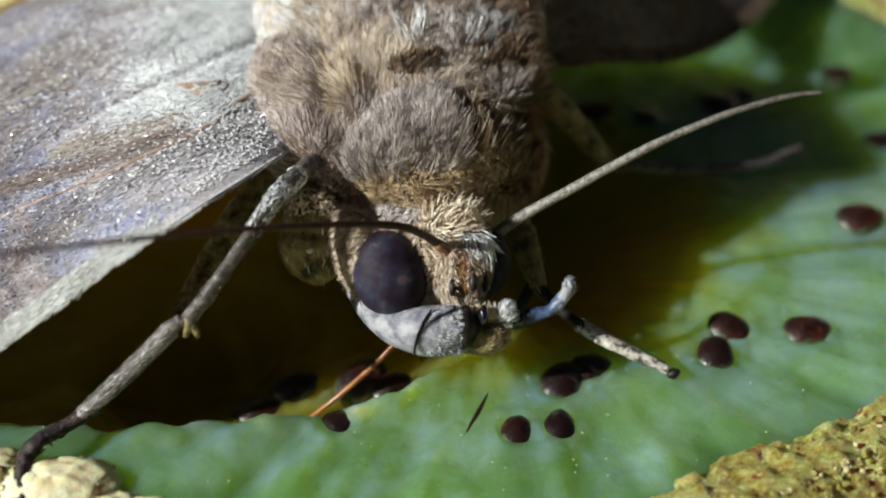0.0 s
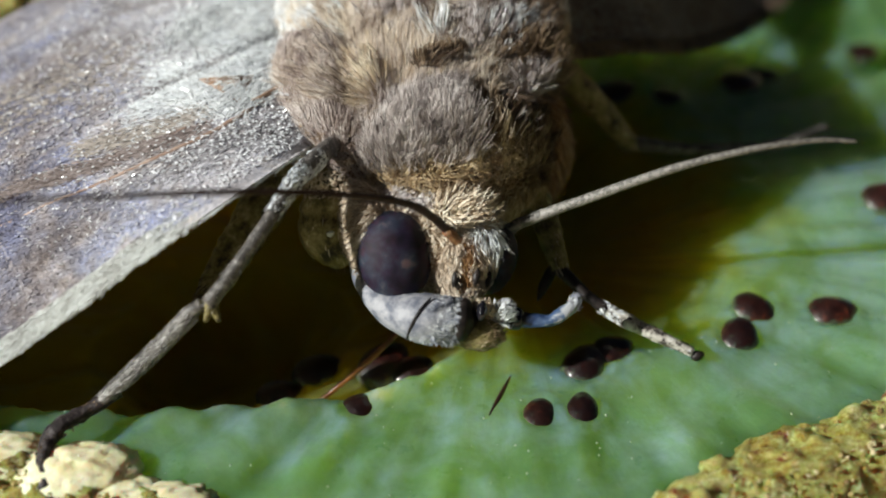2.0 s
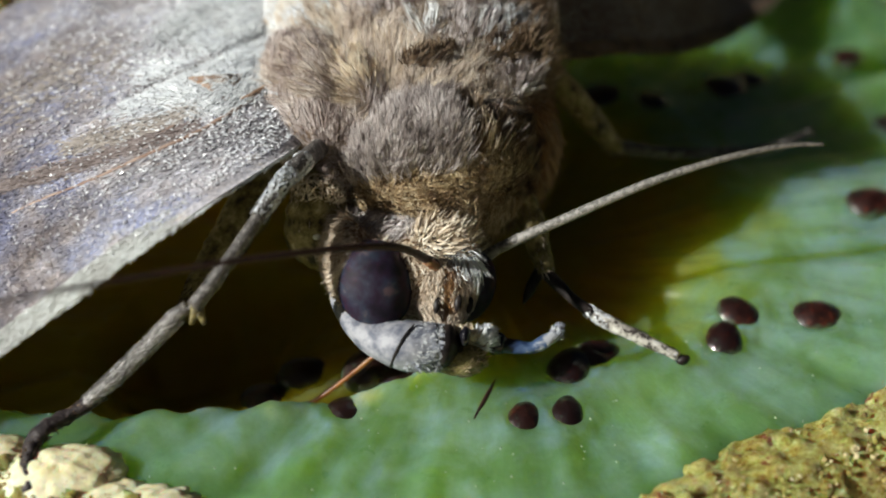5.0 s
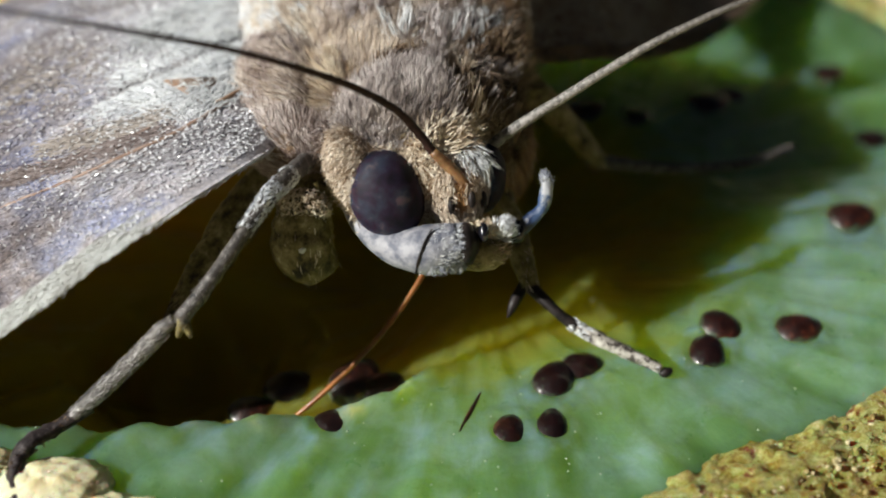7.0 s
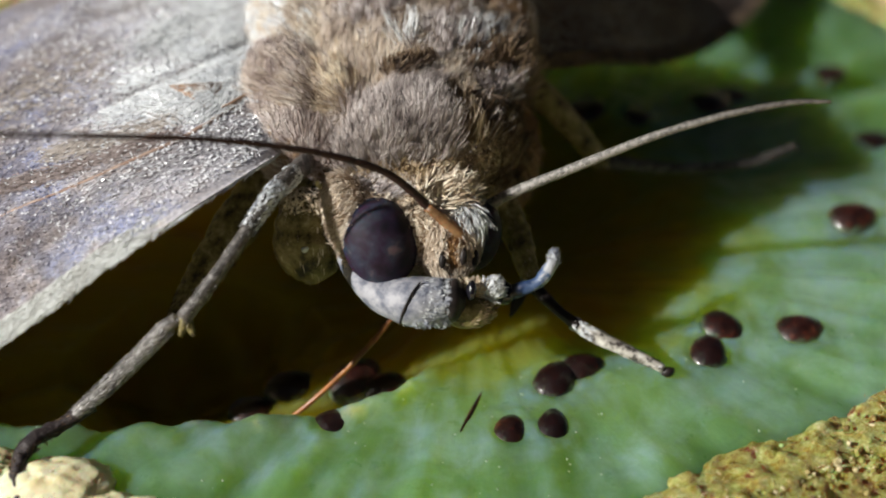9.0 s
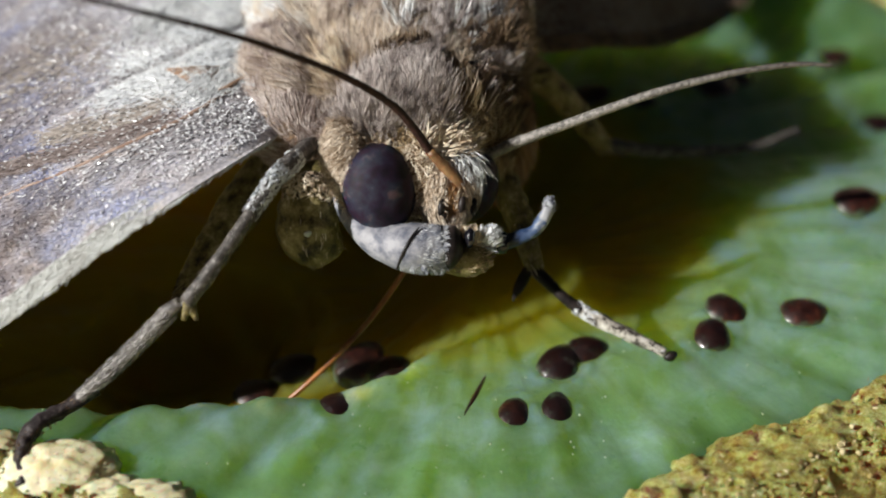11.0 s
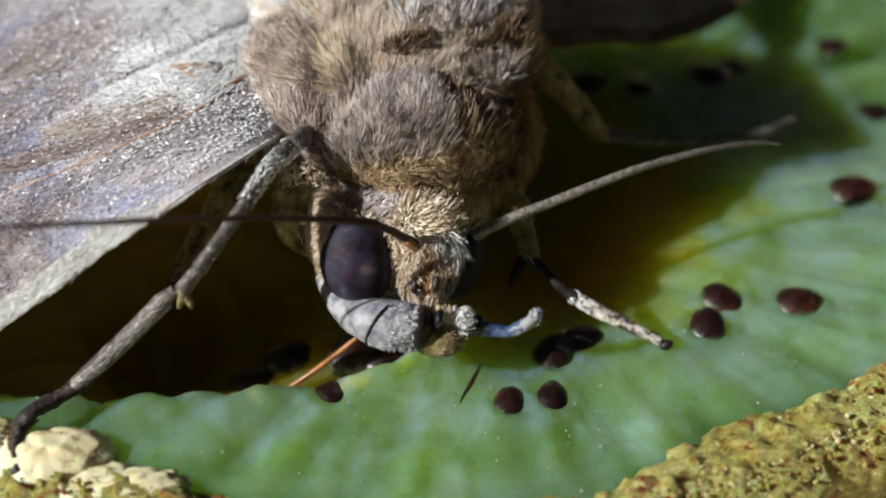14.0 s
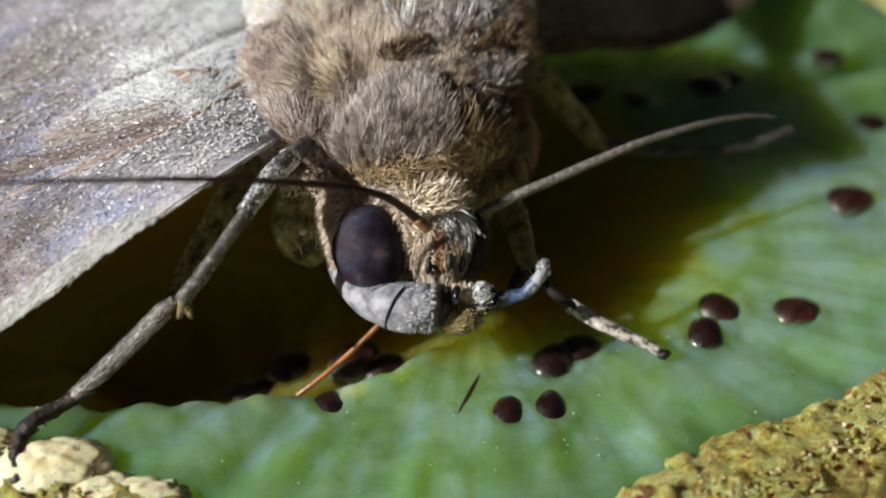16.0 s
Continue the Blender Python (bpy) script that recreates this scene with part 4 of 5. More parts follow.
def dress_wing(wing, side, nscale, nfringe, umax, mats):
    """Overlapping scales on the upper face, a pale fringe along the front edge, and veins."""
    u, v = RNG.uniform(0.0, umax, nscale), RNG.uniform(0.02, 0.98, nscale)
    # towards the front edge the scales stand in rows
    u = np.where(v < 0.30, np.round(u * 210) / 210 + RNG.normal(0, 0.0007, nscale), u)
    p = np.array([wing_point(a, b, side) for a, b in zip(u, v)])
    n = np.tile(np.array([[0.25 * side, 0, 1.0]]), (nscale, 1)) + RNG.normal(0, 0.05, (nscale, 3))
    strands("wing_scale", p + np.array([0, 0, 0.05]), n, (side * 1.0, 0.15, 0), 0.19, 0.065, 0.10, mats[0], wing, curl=0.16, tip=0.7)
    u = RNG.uniform(0.0, umax, nfringe)
    p = np.array([wing_point(a, RNG.uniform(-0.002, 0.055), side) for a in u])
    n = np.tile(np.array([[0.2 * side, -0.3, 1.0]]), (nfringe, 1))
    strands("fringe", p, n, (side * 0.9, -0.35, 0), 0.5, 0.06, 0.22, mats[1], wing, curl=0.10, label="pale cream front-edge fringe")
    for uv, r in mats[2]:
        line = [Vector(wing_point(q.x, q.y, side)) + Vector((0, 0, -0.035)) for q in curve_points([(a, b, 0) for a, b in uv], 40)]
        part("vein", tube([tuple(q) for q in line], [r * (1.4 - i / 41) for i in range(41)], 90, 8, 0.5), M_VEIN, wing, "thin rust-brown vein")


def build_wings():
    left = build_wing(-1, M_WING, "grey-brown scaled wing spread low over the fruit")
    dress_wing(left, -1, 150000, 16000, 0.62, (M_SCALE, M_FRINGE, ((((0.13, 0.265), (0.208, 0.205), (0.335, 0.24), (0.442, 0.30), (0.62, 0.40)), 0.11), (((0.26, 0.26), (0.312, 0.275), (0.405, 0.385), (0.55, 0.55)), 0.06))))
    right = build_wing(1, M_WING_SHADED, "scaled wing spread behind the body, its shade put into brown")
    dress_wing(right, 1, 34000, 3500, 0.98, (M_FUR_SHADED, M_FUR_CHESTNUT, ((((0.05, 0.3), (0.5, 0.35), (0.95, 0.4)), 0.06),)))
    # pale scales where the wing meets the body
    us, vs = np.abs(RNG.normal(0, 0.09, 6000)), RNG.uniform(0.30, 0.85, 6000)
    p = np.array([wing_point(a, b, -1) for a, b in zip(us, vs)])
    n = np.tile(np.array([[-0.2, 0, 1.0]]), (len(p), 1))
    fan = np.stack([-np.ones(len(p)), (vs - 0.3) * 2.2, np.full(len(p), 0.1)], axis=1)
    strands("root_scale", p + np.array([0, 0, 0.2]), n, fan, 0.6, 0.04, 0.14, M_FUR_WHITE, left, curl=0.2)
    # white hair in a wedge round the rust-coloured hinge
    for ua, va, ub, vb, n in ((0.262, 0.44, 0.205, 0.235, 900), (0.148, 0.275, 0.205, 0.235, 650), (0.17, 0.62, 0.235, 0.54, 800), (0.14, 0.46, 0.18, 0.40, 450), (0.22, 0.60, 0.22, 0.36, 350)):
        w = RNG.uniform(0, 1, n)
        p = np.array([wing_point(ua + (ub - ua) * q + RNG.normal(0, 0.014), va + (vb - va) * q + RNG.normal(0, 0.026), -1) for q in w])
        d = np.array(wing_point(ua, va, -1)) - np.array(wing_point(ub, vb, -1))
        strands("white_hair", p + np.array([0, 0, 0.07]), np.tile(np.array([[-0.2, 0, 1.0]]), (n, 1)), d / np.linalg.norm(d), 0.5, 0.035, 0.12, M_FUR_WHITE, left, curl=0.22, clump=0.4, per=9)
    top = [Vector(wing_point(u, v, -1)) + Vector((0, 0, 0.10)) for u, v in ((0.236, 0.385), (0.207, 0.35), (0.178, 0.315), (0.184, 0.285), (0.198, 0.245), (0.216, 0.31))]
    mid = sum(top, Vector()) / 6
    verts = [tuple(q) for q in top] + [tuple(mid + Vector((0, 0, -0.03)))] + [tuple(q - Vector((0, 0, 0.2))) for q in top]
    part("wing_hinge", (verts, [(i, (i + 1) % 6, 6) for i in range(6)] + [(i, i + 7, (i + 1) % 6 + 7, (i + 1) % 6) for i in range(6)] + [tuple(range(12, 6, -1))]), M_RUST, left, "rust-coloured hinge plate")
    bar = [tuple(Vector(wing_point(u, v, -1)) + Vector((0, 0, 0.12))) for u, v in ((0.182, 0.232), (0.165, 0.228), (0.148, 0.236), (0.132, 0.25))]
    part("hinge_bar", tube(bar, [0.05, 0.11, 0.10, 0.05], 16, 8, 0.3), M_RUST, left, "narrow rust-brown bar at the wing's root")
    # streaks of other scales: brown along the hind side of the vein, beige beside it, silver fanning from the root
    def streak(name, line, spread, n, mat, length=0.3, width=0.07, label=""):
        q = np.array([tuple(v) for v in curve_points([(a, b, 0) for a, b in line], 60)])[:, :2]
        i = RNG.integers(0, 60, n)
        c = q[i] + (q[i + 1] - q[i]) * RNG.uniform(0, 1, (n, 1)) + RNG.normal(0, 1, (n, 2)) * np.array([0.35, 1.0]) * spread
        p = np.array([wing_point(max(0.0, a), min(1.0, max(0.0, b)), -1) for a, b in c])
        ends = [np.array(wing_point(*q[j], -1)) for j in (0, -1)]
        strands(name, p + np.array([0, 0, 0.09]), np.tile(np.array([[-0.25, 0, 1.0]]), (n, 1)), (ends[1] - ends[0]) / np.linalg.norm(ends[1] - ends[0]), length, width, 0.08, mat, left, curl=0.12, tip=0.6, label=label)
    streak("brown_streak", ((0.235, 0.225), (0.30, 0.265), (0.365, 0.31), (0.425, 0.37), (0.56, 0.47)), 0.011, 2200, M_SCALE_BROWN, label="band of dark brown scales")
    streak("beige_streak", ((0.28, 0.58), (0.36, 0.60), (0.46, 0.66)), 0.06, 900, M_SCALE_BEIGE)
    streak("beige_streak", ((0.235, 0.285), (0.275, 0.29), (0.315, 0.325), (0.36, 0.37)), 0.014, 1100, M_SCALE_BEIGE, label="beige scales beside the vein")
    for line, n in ((((0.185, 0.30), (0.215, 0.37), (0.265, 0.47)), 1500), (((0.175, 0.33), (0.19, 0.45), (0.20, 0.60)), 1500), (((0.155, 0.36), (0.15, 0.48), (0.145, 0.64)), 1300), (((0.19, 0.27), (0.235, 0.33), (0.30, 0.40)), 1100)):
        streak("silver_streak", line, 0.030, n * 2, M_FUR_SILVER, 0.36, 0.04)
    streak("cream_streak", ((0.175, 0.36), (0.15, 0.33), (0.12, 0.30)), 0.016, 500, M_FUR_SILVER, 0.4, 0.045)
    streak("white_streak", ((0.215, 0.30), (0.19, 0.255), (0.16, 0.25), (0.13, 0.27)), 0.014, 2600, M_FUR_WHITE, 0.32, 0.04)
    streak("grey_streak", ((0.14, 0.10), (0.19, 0.14), (0.25, 0.16), (0.33, 0.20)), 0.025, 900, M_SCALE_GREY)
    # single near-white scales that put the sun's sparkle into colour
    n = 10000
    us, vs = RNG.beta(1.2, 3.4, n) * 0.6, RNG.uniform(0.03, 0.9, n)
    p = np.array([wing_point(a, b, -1) for a, b in zip(us, vs)]) + np.array([0, 0, 0.12])
    strands("glint_scale", p, np.tile(np.array([[-0.3, -0.2, 1.0]]), (n, 1)) + RNG.normal(0, 0.3, (n, 3)), (-1.0, 0.15, 0), 0.17, 0.055, 0.15, M_GLINT, left, curl=0.5, tip=0.6)


def build_head():
    global palp_tip
    h = part("head", joined(egg((0.2, 0.5, -0.9), (2.5, 2.2, 2.0), rough=0.05), egg((1.0, 0.1, 0.35), (1.3, 1.6, 0.9), rough=0.08), egg((-0.2, 2.2, -2.9), (3.0, 1.9, 2.0), rough=0.05)),
             M_HIDE, moth, "small furry head with large dark eyes")
    # neck ruff
    p, q = on_egg(3400, (-0.2, 2.2, -2.9), (3.05, 1.95, 2.05), None, lambda d: d[:, 2] > -0.2)
    strands("neck_fur", p, q, (-0.1, 0.4, 0.3), 0.8, 0.07, 0.5, M_FUR_GOLD, h, curl=0.35, clump=0.5, per=12)
    p, q = on_egg(4200, (-1.5, 2.1, -0.7), (2.3, 0.9, 1.1), None, lambda d: d[:, 2] > -0.3)
    strands("ruff_fur", p, q, (0.5, 0.5, 0.3), 0.6, 0.04, 0.4, M_FUR_ASH, h, curl=0.3, clump=0.5, per=12)
    # cheek behind the eye
    part("cheek", egg((-3.1, 0.8, -0.05), (1.05, 1.85, 1.15), Matrix.Rotation(radians(18), 3, "Z"), rough=0.05), M_HIDE, h, "furry cheek behind the eye")
    p, q = on_egg(5200, (-3.1, 0.8, -0.05), (1.1, 1.9, 1.2), Matrix.Rotation(radians(18), 3, "Z"), lambda d: d[:, 2] > -0.4)
    strands("cheek_fur", p, q, (-0.5, -0.6, 0.1), 0.5, 0.04, 0.4, M_FUR_SAND, h, curl=0.4, clump=0.5, per=12)
    # face
    p, q = on_egg(7500, (0.2, 0.5, -0.9), (2.55, 2.25, 2.05), None, lambda d: d[:, 2] > -0.3)
    strands("head_fur", p, q, (-0.1, -0.5, 0.3), 0.42, 0.04, 0.4, M_FUR_CREAM, h, curl=0.5, clump=0.5, per=12)
    p, q = on_egg(2600, (1.0, 0.1, 0.35), (1.35, 1.65, 0.95), None, lambda d: d[:, 2] > -0.1)
    strands("face_fur", p, q, (0.1, -0.9, 0.1), 0.40, 0.04, 0.3, M_FUR_TAN, h, curl=0.4, clump=0.5, per=12)
    p, q = on_egg(2400, (0.95, 0.0, 0.42), (1.2, 1.45, 0.97), None, lambda d: (d[:, 2] > 0.2) & (np.abs(d[:, 0] - 0.15) < RNG.uniform(0.05, 0.5, len(d))))
    strands("face_band", p, q, (0.15, -0.9, 0.1), 0.32, 0.05, 0.16, M_FUR_AMBER, h, curl=0.3)
    p, q = on_egg(2600, (0.95, 0.0, 0.42), (1.25, 1.5, 1.0), None, lambda d: (d[:, 2] > 0.1) & (np.abs(d[:, 0] - 0.15) > RNG.uniform(0.1, 0.5, len(d))))
    strands("face_tuft", p, q, (0.1, -0.8, 0.3), 0.42, 0.045, 0.4, M_FUR_SAND, h, curl=0.4, clump=0.6, per=10)
    # crest between the antennae
    p, q = on_egg(700, (0.55, 1.9, 0.1), (1.0, 0.7, 0.7), None, lambda d: d[:, 2] > 0.0)
    strands("crest", p, q, (0.75, 0.55, 0.25), 1.05, 0.075, 0.55, M_FUR_CREAM, h, curl=0.4, label="cream crest of stiff scales")
    p, q = on_egg(650, (1.55, 1.05, 0.45), (0.75, 0.75, 0.6), None, lambda d: d[:, 2] > -0.1)
    strands("brow_fur", p, q, (0.3, -0.8, 0.25), 0.8, 0.045, 0.4, M_FUR_WHITE, h, curl=0.3, clump=0.4, per=8)
    for name, c, rad, rz in (("compound_eye", (-1.85, -0.14, 0.6), (1.54, 1.86, 1.26), 18), ("compound_eye", (2.15, 0.25, -0.75), (1.0, 1.5, 1.1), -8)):
        part(name, egg(c, rad, Matrix.Rotation(radians(rz), 3, "Z"), 28, 40), M_EYE, h, "large dark violet-brown compound eye")
    # hair round the eye
    n = 700
    a = RNG.uniform(0, 2 * math.pi, n)
    p = np.stack([-1.88 + 1.48 * np.cos(a) - 0.48 * np.sin(a), -0.14 + 1.84 * np.sin(a) + 0.42 * np.cos(a), np.full(n, 0.45) + RNG.normal(0, 0.15, n)], axis=1)
    q = np.stack([np.cos(a) * 0.6, np.sin(a) * 0.6, np.full(n, 0.9)], axis=1)
    strands("eye_fringe", p, q, (0.0, -0.2, 0.0), 0.36, 0.06, 0.8, M_FUR_CREAM, h, curl=0.7)
    # cheek and palps
    pl = [(-3.6, -0.1, -0.5), (-3.05, -1.25, 0.1), (-1.85, -2.2, 0.75), (-0.35, -2.4, 1.3), (1.0, -2.2, 1.45)]
    rl = [0.25, 0.40, 0.66, 1.02, 0.84]
    palp = part("palp", tube(pl, rl, 30, 18, 0.06), M_PALP, h, "stout grey-white scaled palp")
    p, q, d = on_tube(9000, pl, rl)
    strands("palp_scale", p, q, d, 0.28, 0.04, 0.12, M_FUR_PALP, h, curl=0.22, tip=0.4)
    p, q = on_egg(420, (0.25, -2.95, 1.45), (1.0, 0.4, 0.6), None, lambda d: d[:, 1] < 0.3)
    strands("palp_brush", p, q, (0.6, -0.7, 0.1), 0.36, 0.05, 0.35, M_FUR_PALP, h, curl=0.4)
    part("palp_groove", tube([(-0.12, -1.5, 2.0), (-0.45, -2.0, 2.30), (-0.72, -2.7, 2.22), (-0.82, -3.2, 1.72), (-0.84, -3.35, 1.4)], [0.03, 0.05, 0.055, 0.05, 0.03], 16, 8, 0.3), M_BLACK, h, "dark groove across the palp")
    band = [(1.0, -2.2, 1.45), (1.28, -2.2, 1.46), (1.5, -2.2, 1.46), (1.75, -2.2, 1.46)]
    part("palp_ring", tube(band, [0.80, 0.86, 0.72, 0.35], 12, 24, 0.08), M_BLACK, h, "black ring at the palp's end")
    part("palp_bead", egg((1.95, -1.75, 1.75), (0.22, 0.42, 0.3), rings=14, segs=18, rough=0.1), M_GLOSS, h, "glossy black bead beside the ring")
    pr = [(0.9, -2.5, 0.7), (1.6, -2.65, 0.95), (2.2, -2.65, 0.9), (2.75, -2.45, 0.7)]
    rr = [0.65, 0.75, 0.75, 0.5]
    palp = part("palp", tube(pr, rr, 20, 16, 0.08), M_OLIVE, h, "olive-brown palp with cream tufts")
    p, q, d = on_tube(1100, pr, rr)
    strands("palp_scale", p, q, d, 0.25, 0.06, 0.15, M_FUR_RUST, h, curl=0.3, tip=0.5)
    for c, rad, f, n in (((2.1, -1.75, 1.1), (0.6, 0.3, 0.4), (0.1, 0.8, 0.3), 420), ((2.8, -1.75, 1.15), (0.42, 0.42, 0.4), (0.35, 0.8, 0.3), 520)):
        p, q = on_egg(n, c, rad)
        strands("cream_tuft", p, q, f, 0.42, 0.05, 0.35, M_FUR_GOLD if c[0] < 2.5 else M_FUR_WHITE, h, curl=0.35)
    part("palp_joint", egg((3.35, -1.9, 0.75), (0.42, 0.50, 0.42), rings=16, segs=20, rough=0.1), M_GLOSS, h, "glossy black joint")
    ps = [(3.3, -1.95, 0.75), (4.0, -1.78, 0.85), (4.65, -1.6, 0.95), (5.05, -1.25, 1.0), (5.4, -0.75, 1.0), (5.5, -0.55, 1.0)]
    ps = [(x - 3.35, y + 1.9, z - 0.75) for x, y, z in ps]
    palp_tip = part("palp_tip", tube(ps, [0.30, 0.29, 0.25, 0.27, 0.25, 0.10], 30, 14, 0.25), M_BLUE, h, "slim blue-grey last joint")
    p, q = on_egg(200, tuple(Vector(ps[4]) + Vector((0.05, 0.15, 0))), (0.26, 0.36, 0.26))
    strands("tip_hair", p, q, (0.4, 0.9, 0.1), 0.24, 0.05, 0.2, M_FUR_PALP, palp_tip, curl=0.4)
    # two dark pits on the face
    for c in ((1.55, -0.45, 1.32), (0.72, -0.65, 1.36), (2.05, -0.5, 1.0)):
        part("face_pit", egg(c, (0.15, 0.36, 0.12), rings=8, segs=10, rough=0.2), M_BLACK, h)
    return h


def build_antenna(name, line, r0, mat, label):
    n = len(line)
    radii = [r0 * (1 - 0.72 * (i / (n - 1)) ** 1.3) for i in range(n)]
    ant = part(name, tube(line, radii, 90, 10, 0.10), mat, head, label)
    return ant


def leg_part(name, pts, radii, mat, label, fur=None, bristles=300):
    ob = part(name, turned(tube(pts, radii, 40, 12, 0.14, seed=len(pts))), mat, moth, label)
    if fur:
        p, q, d = on_tube(bristles, pts, radii)
        moth_strands("leg_scale", p, q, (pts[-1][0] - pts[0][0], pts[-1][1] - pts[0][1], pts[-1][2] - pts[0][2]), 0.34, 0.05, 0.14, fur, ob, curl=0.3, tip=0.4)
    return ob


def build_legs():
    out = []
    tib = leg_part("mid_leg", [(-5.3, -1.6, 27.2), (-5.97, -3.49, 27.93), (-6.77, -5.19, 28.21), (-8.34, -7.65, 27.17), (-10.15, -9.52, 25.52)], [0.40, 0.40, 0.34, 0.28, 0.33], M_LEG, "long scaled grey leg with dark foot", M_FUR_LEG, 1800)
    tar = part("tarsus", turned(tube([(-10.46, -9.36, 25.35), (-11.19, -9.62, 24.81), (-13.12, -10.47, 22.95), (-15.1, -11.2, 21.25)], [0.26, 0.34, 0.31, 0.25], 40, 12, 0.2)), M_LEG, tib)
    part("foot", turned(tube([(-14.2, -10.75, 21.6), (-15.5, -11.5, 21.2), (-16.4, -12.2, 21.2), (-16.85, -12.8, 20.95), (-16.9, -13.8, 20.75), (-16.65, -14.9, 20.6)], [0.30, 0.31, 0.33, 0.34, 0.29, 0.27], 44, 12, 0.35)), M_FOOT, tib, "dark bent foot")
    p, q, d = on_tube(420, [(-14.2, -10.75, 21.6), (-15.5, -11.5, 21.2), (-16.85, -12.8, 20.95), (-16.9, -13.8, 20.75)], [0.31, 0.33, 0.35, 0.30])
    moth_strands("foot_scale", p, q, (-0.7, -0.7, -0.1), 0.2, 0.05, 0.2, M_FUR_UMBER, tib, curl=0.5, tip=0.5)
    p, q, d = on_tube(1800, [(-10.77, -9.49, 25.08), (-13.12, -10.47, 22.95), (-15.0, -11.1, 21.3)], [0.4, 0.42, 0.32])
    moth_strands("leg_scale", p, q, (-0.8, -0.7, -0.3), 0.3, 0.03, 0.08, M_FUR_LEG, tar, curl=0.16, tip=0.4)
    for e in ((-9.75, -9.95, 24.95), (-10.3, -9.95, 24.95)):
        part("spur", turned(tube([(-10.07, -9.36, 25.35), e], [0.30, 0.09], 8, 10, 0.2)), M_OLIVE, tib, "small pointed spur")
    # silver scales paint the sunlit highlight on the upper leg
    p, q, d = on_tube(1100, [(-5.97, -3.49, 27.93), (-6.37, -4.38, 28.10), (-6.77, -5.19, 28.21), (-7.6, -6.5, 27.7)], [0.47, 0.45, 0.42, 0.38])
    moth_strands("white_scale", p, q, (-0.5, -0.8, 0.1), 0.26, 0.09, 0.12, M_FUR_SILVER, tib, curl=0.3, tip=0.5)
    out.append(tib)
    # the wing's shade is put into this leg's dark brown hair
    out.append(leg_part("thigh", [(-6.6, 0.2, 25.6), (-8.6, -2.4, 24.4), (-10.4, -5.4, 23.0), (-11.2, -6.9, 22.6)], [0.9, 1.0, 0.75, 0.4], M_OLIVE, "upper leg under the wing, coloured brown for its shade", M_FUR_BROWN, 700))
    hip = leg_part("fore_hip", [(-5.2, -1.7, 26.0), (-5.6, -3.2, 25.6), (-5.7, -4.2, 24.4), (-5.0, -4.6, 23.2)], [0.8, 1.15, 1.4, 1.0], M_OLIVE, "knobbly olive-brown front hip", M_FUR_CREAM, 160)
    p, q = on_egg(1100, (-5.6, -3.5, 25.9), (1.15, 0.85, 0.95), None, lambda d: d[:, 2] > -0.4)
    moth_strands("hip_fur", p, q, (0.1, -0.5, 0.5), 0.3, 0.06, 0.4, M_FUR_CREAM, hip, curl=0.6)
    part("hip_spot", turned(egg((-5.6, -5.3, 25.2), (0.16, 0.1, 0.14), rings=8, segs=10, rough=0.5)), M_FUR_WHITE, hip, "white spot")
    out.append(hip)
    fore = leg_part("fore_leg", [(2.6, -0.8, 24.6), (3.53, -2.76, 23.5), (4.16, -4.8, 22.4)], [0.7, 0.62, 0.4], M_OLIVE, "tan front leg with a pale speckled foot", M_FUR_TAN, 300)
    part("spur", turned(tube([(3.9, -4.6, 22.4), (3.45, -5.3, 21.9), (3.16, -5.8, 21.5)], [0.26, 0.26, 0.05], 10, 10)), M_BLACK, fore, "dark pointed spur")
    part("shank", turned(tube([(4.1, -4.7, 22.4), (5.3, -5.9, 21.95), (6.1, -6.4, 21.6)], [0.30, 0.24, 0.28], 16, 10, 0.1)), M_BLACK, fore)
    foot = part("tarsus", turned(tube([(5.8, -6.25, 21.7), (7.1, -6.85, 21.25), (8.6, -7.45, 20.85), (9.75, -7.9, 20.5)], [0.18, 0.33, 0.27, 0.2], 30, 12, 0.25)), M_TARSUS, fore, "white and black speckled foot")
    p, q, d = on_tube(420, [(5.8, -6.25, 21.7), (7.1, -6.85, 21.25), (9.75, -7.9, 20.5)], [0.34, 0.33, 0.22])
    moth_strands("leg_scale", p, q, (0.85, -0.4, -0.3), 0.17, 0.06, 0.22, M_FUR_WHITE, foot, curl=0.3, tip=0.5)
    part("claw", turned(egg((9.95, -8.0, 20.4), (0.3, 0.24, 0.22), rings=8, segs=10, rough=0.4)), M_BLACK, fore, "black claw")
    out.append(fore)
    # this leg's dim golden-brown holds the body's shade in its colour
    out.append(leg_part("mid_leg", [(3.0, 4.6, 26.4), (4.6, 4.2, 26.0), (6.4, 3.8, 24.2), (7.88, 3.5, 22.3)], [0.9, 0.75, 0.6, 0.45], M_OLIVE, "leg beside the body, coloured golden-brown for its shade", M_FUR_RUST, 1100))
    far = part("tarsus", turned(tube([(7.7, 3.5, 22.4), (11.0, 4.0, 21.5), (15.2, 4.9, 20.9), (18.1, 6.6, 20.6)], [0.42, 0.30, 0.28, 0.24], 36, 10, 0.2)), M_LEG, out[-1])
    return out


def build_proboscis():
    return part("proboscis", tube([(-2.2, 0.35, -0.5), (0, 0, 0), (2.2, -0.20, 0), (4.4, -0.22, 0), (6.6, 0.0, -0.1), (8.0, 0.3, -0.3)], [0.08, 0.115, 0.125, 0.125, 0.13, 0.14], 40, 10, 0.08), M_AMBER, moth, "thin amber feeding tube sunk in the flesh")


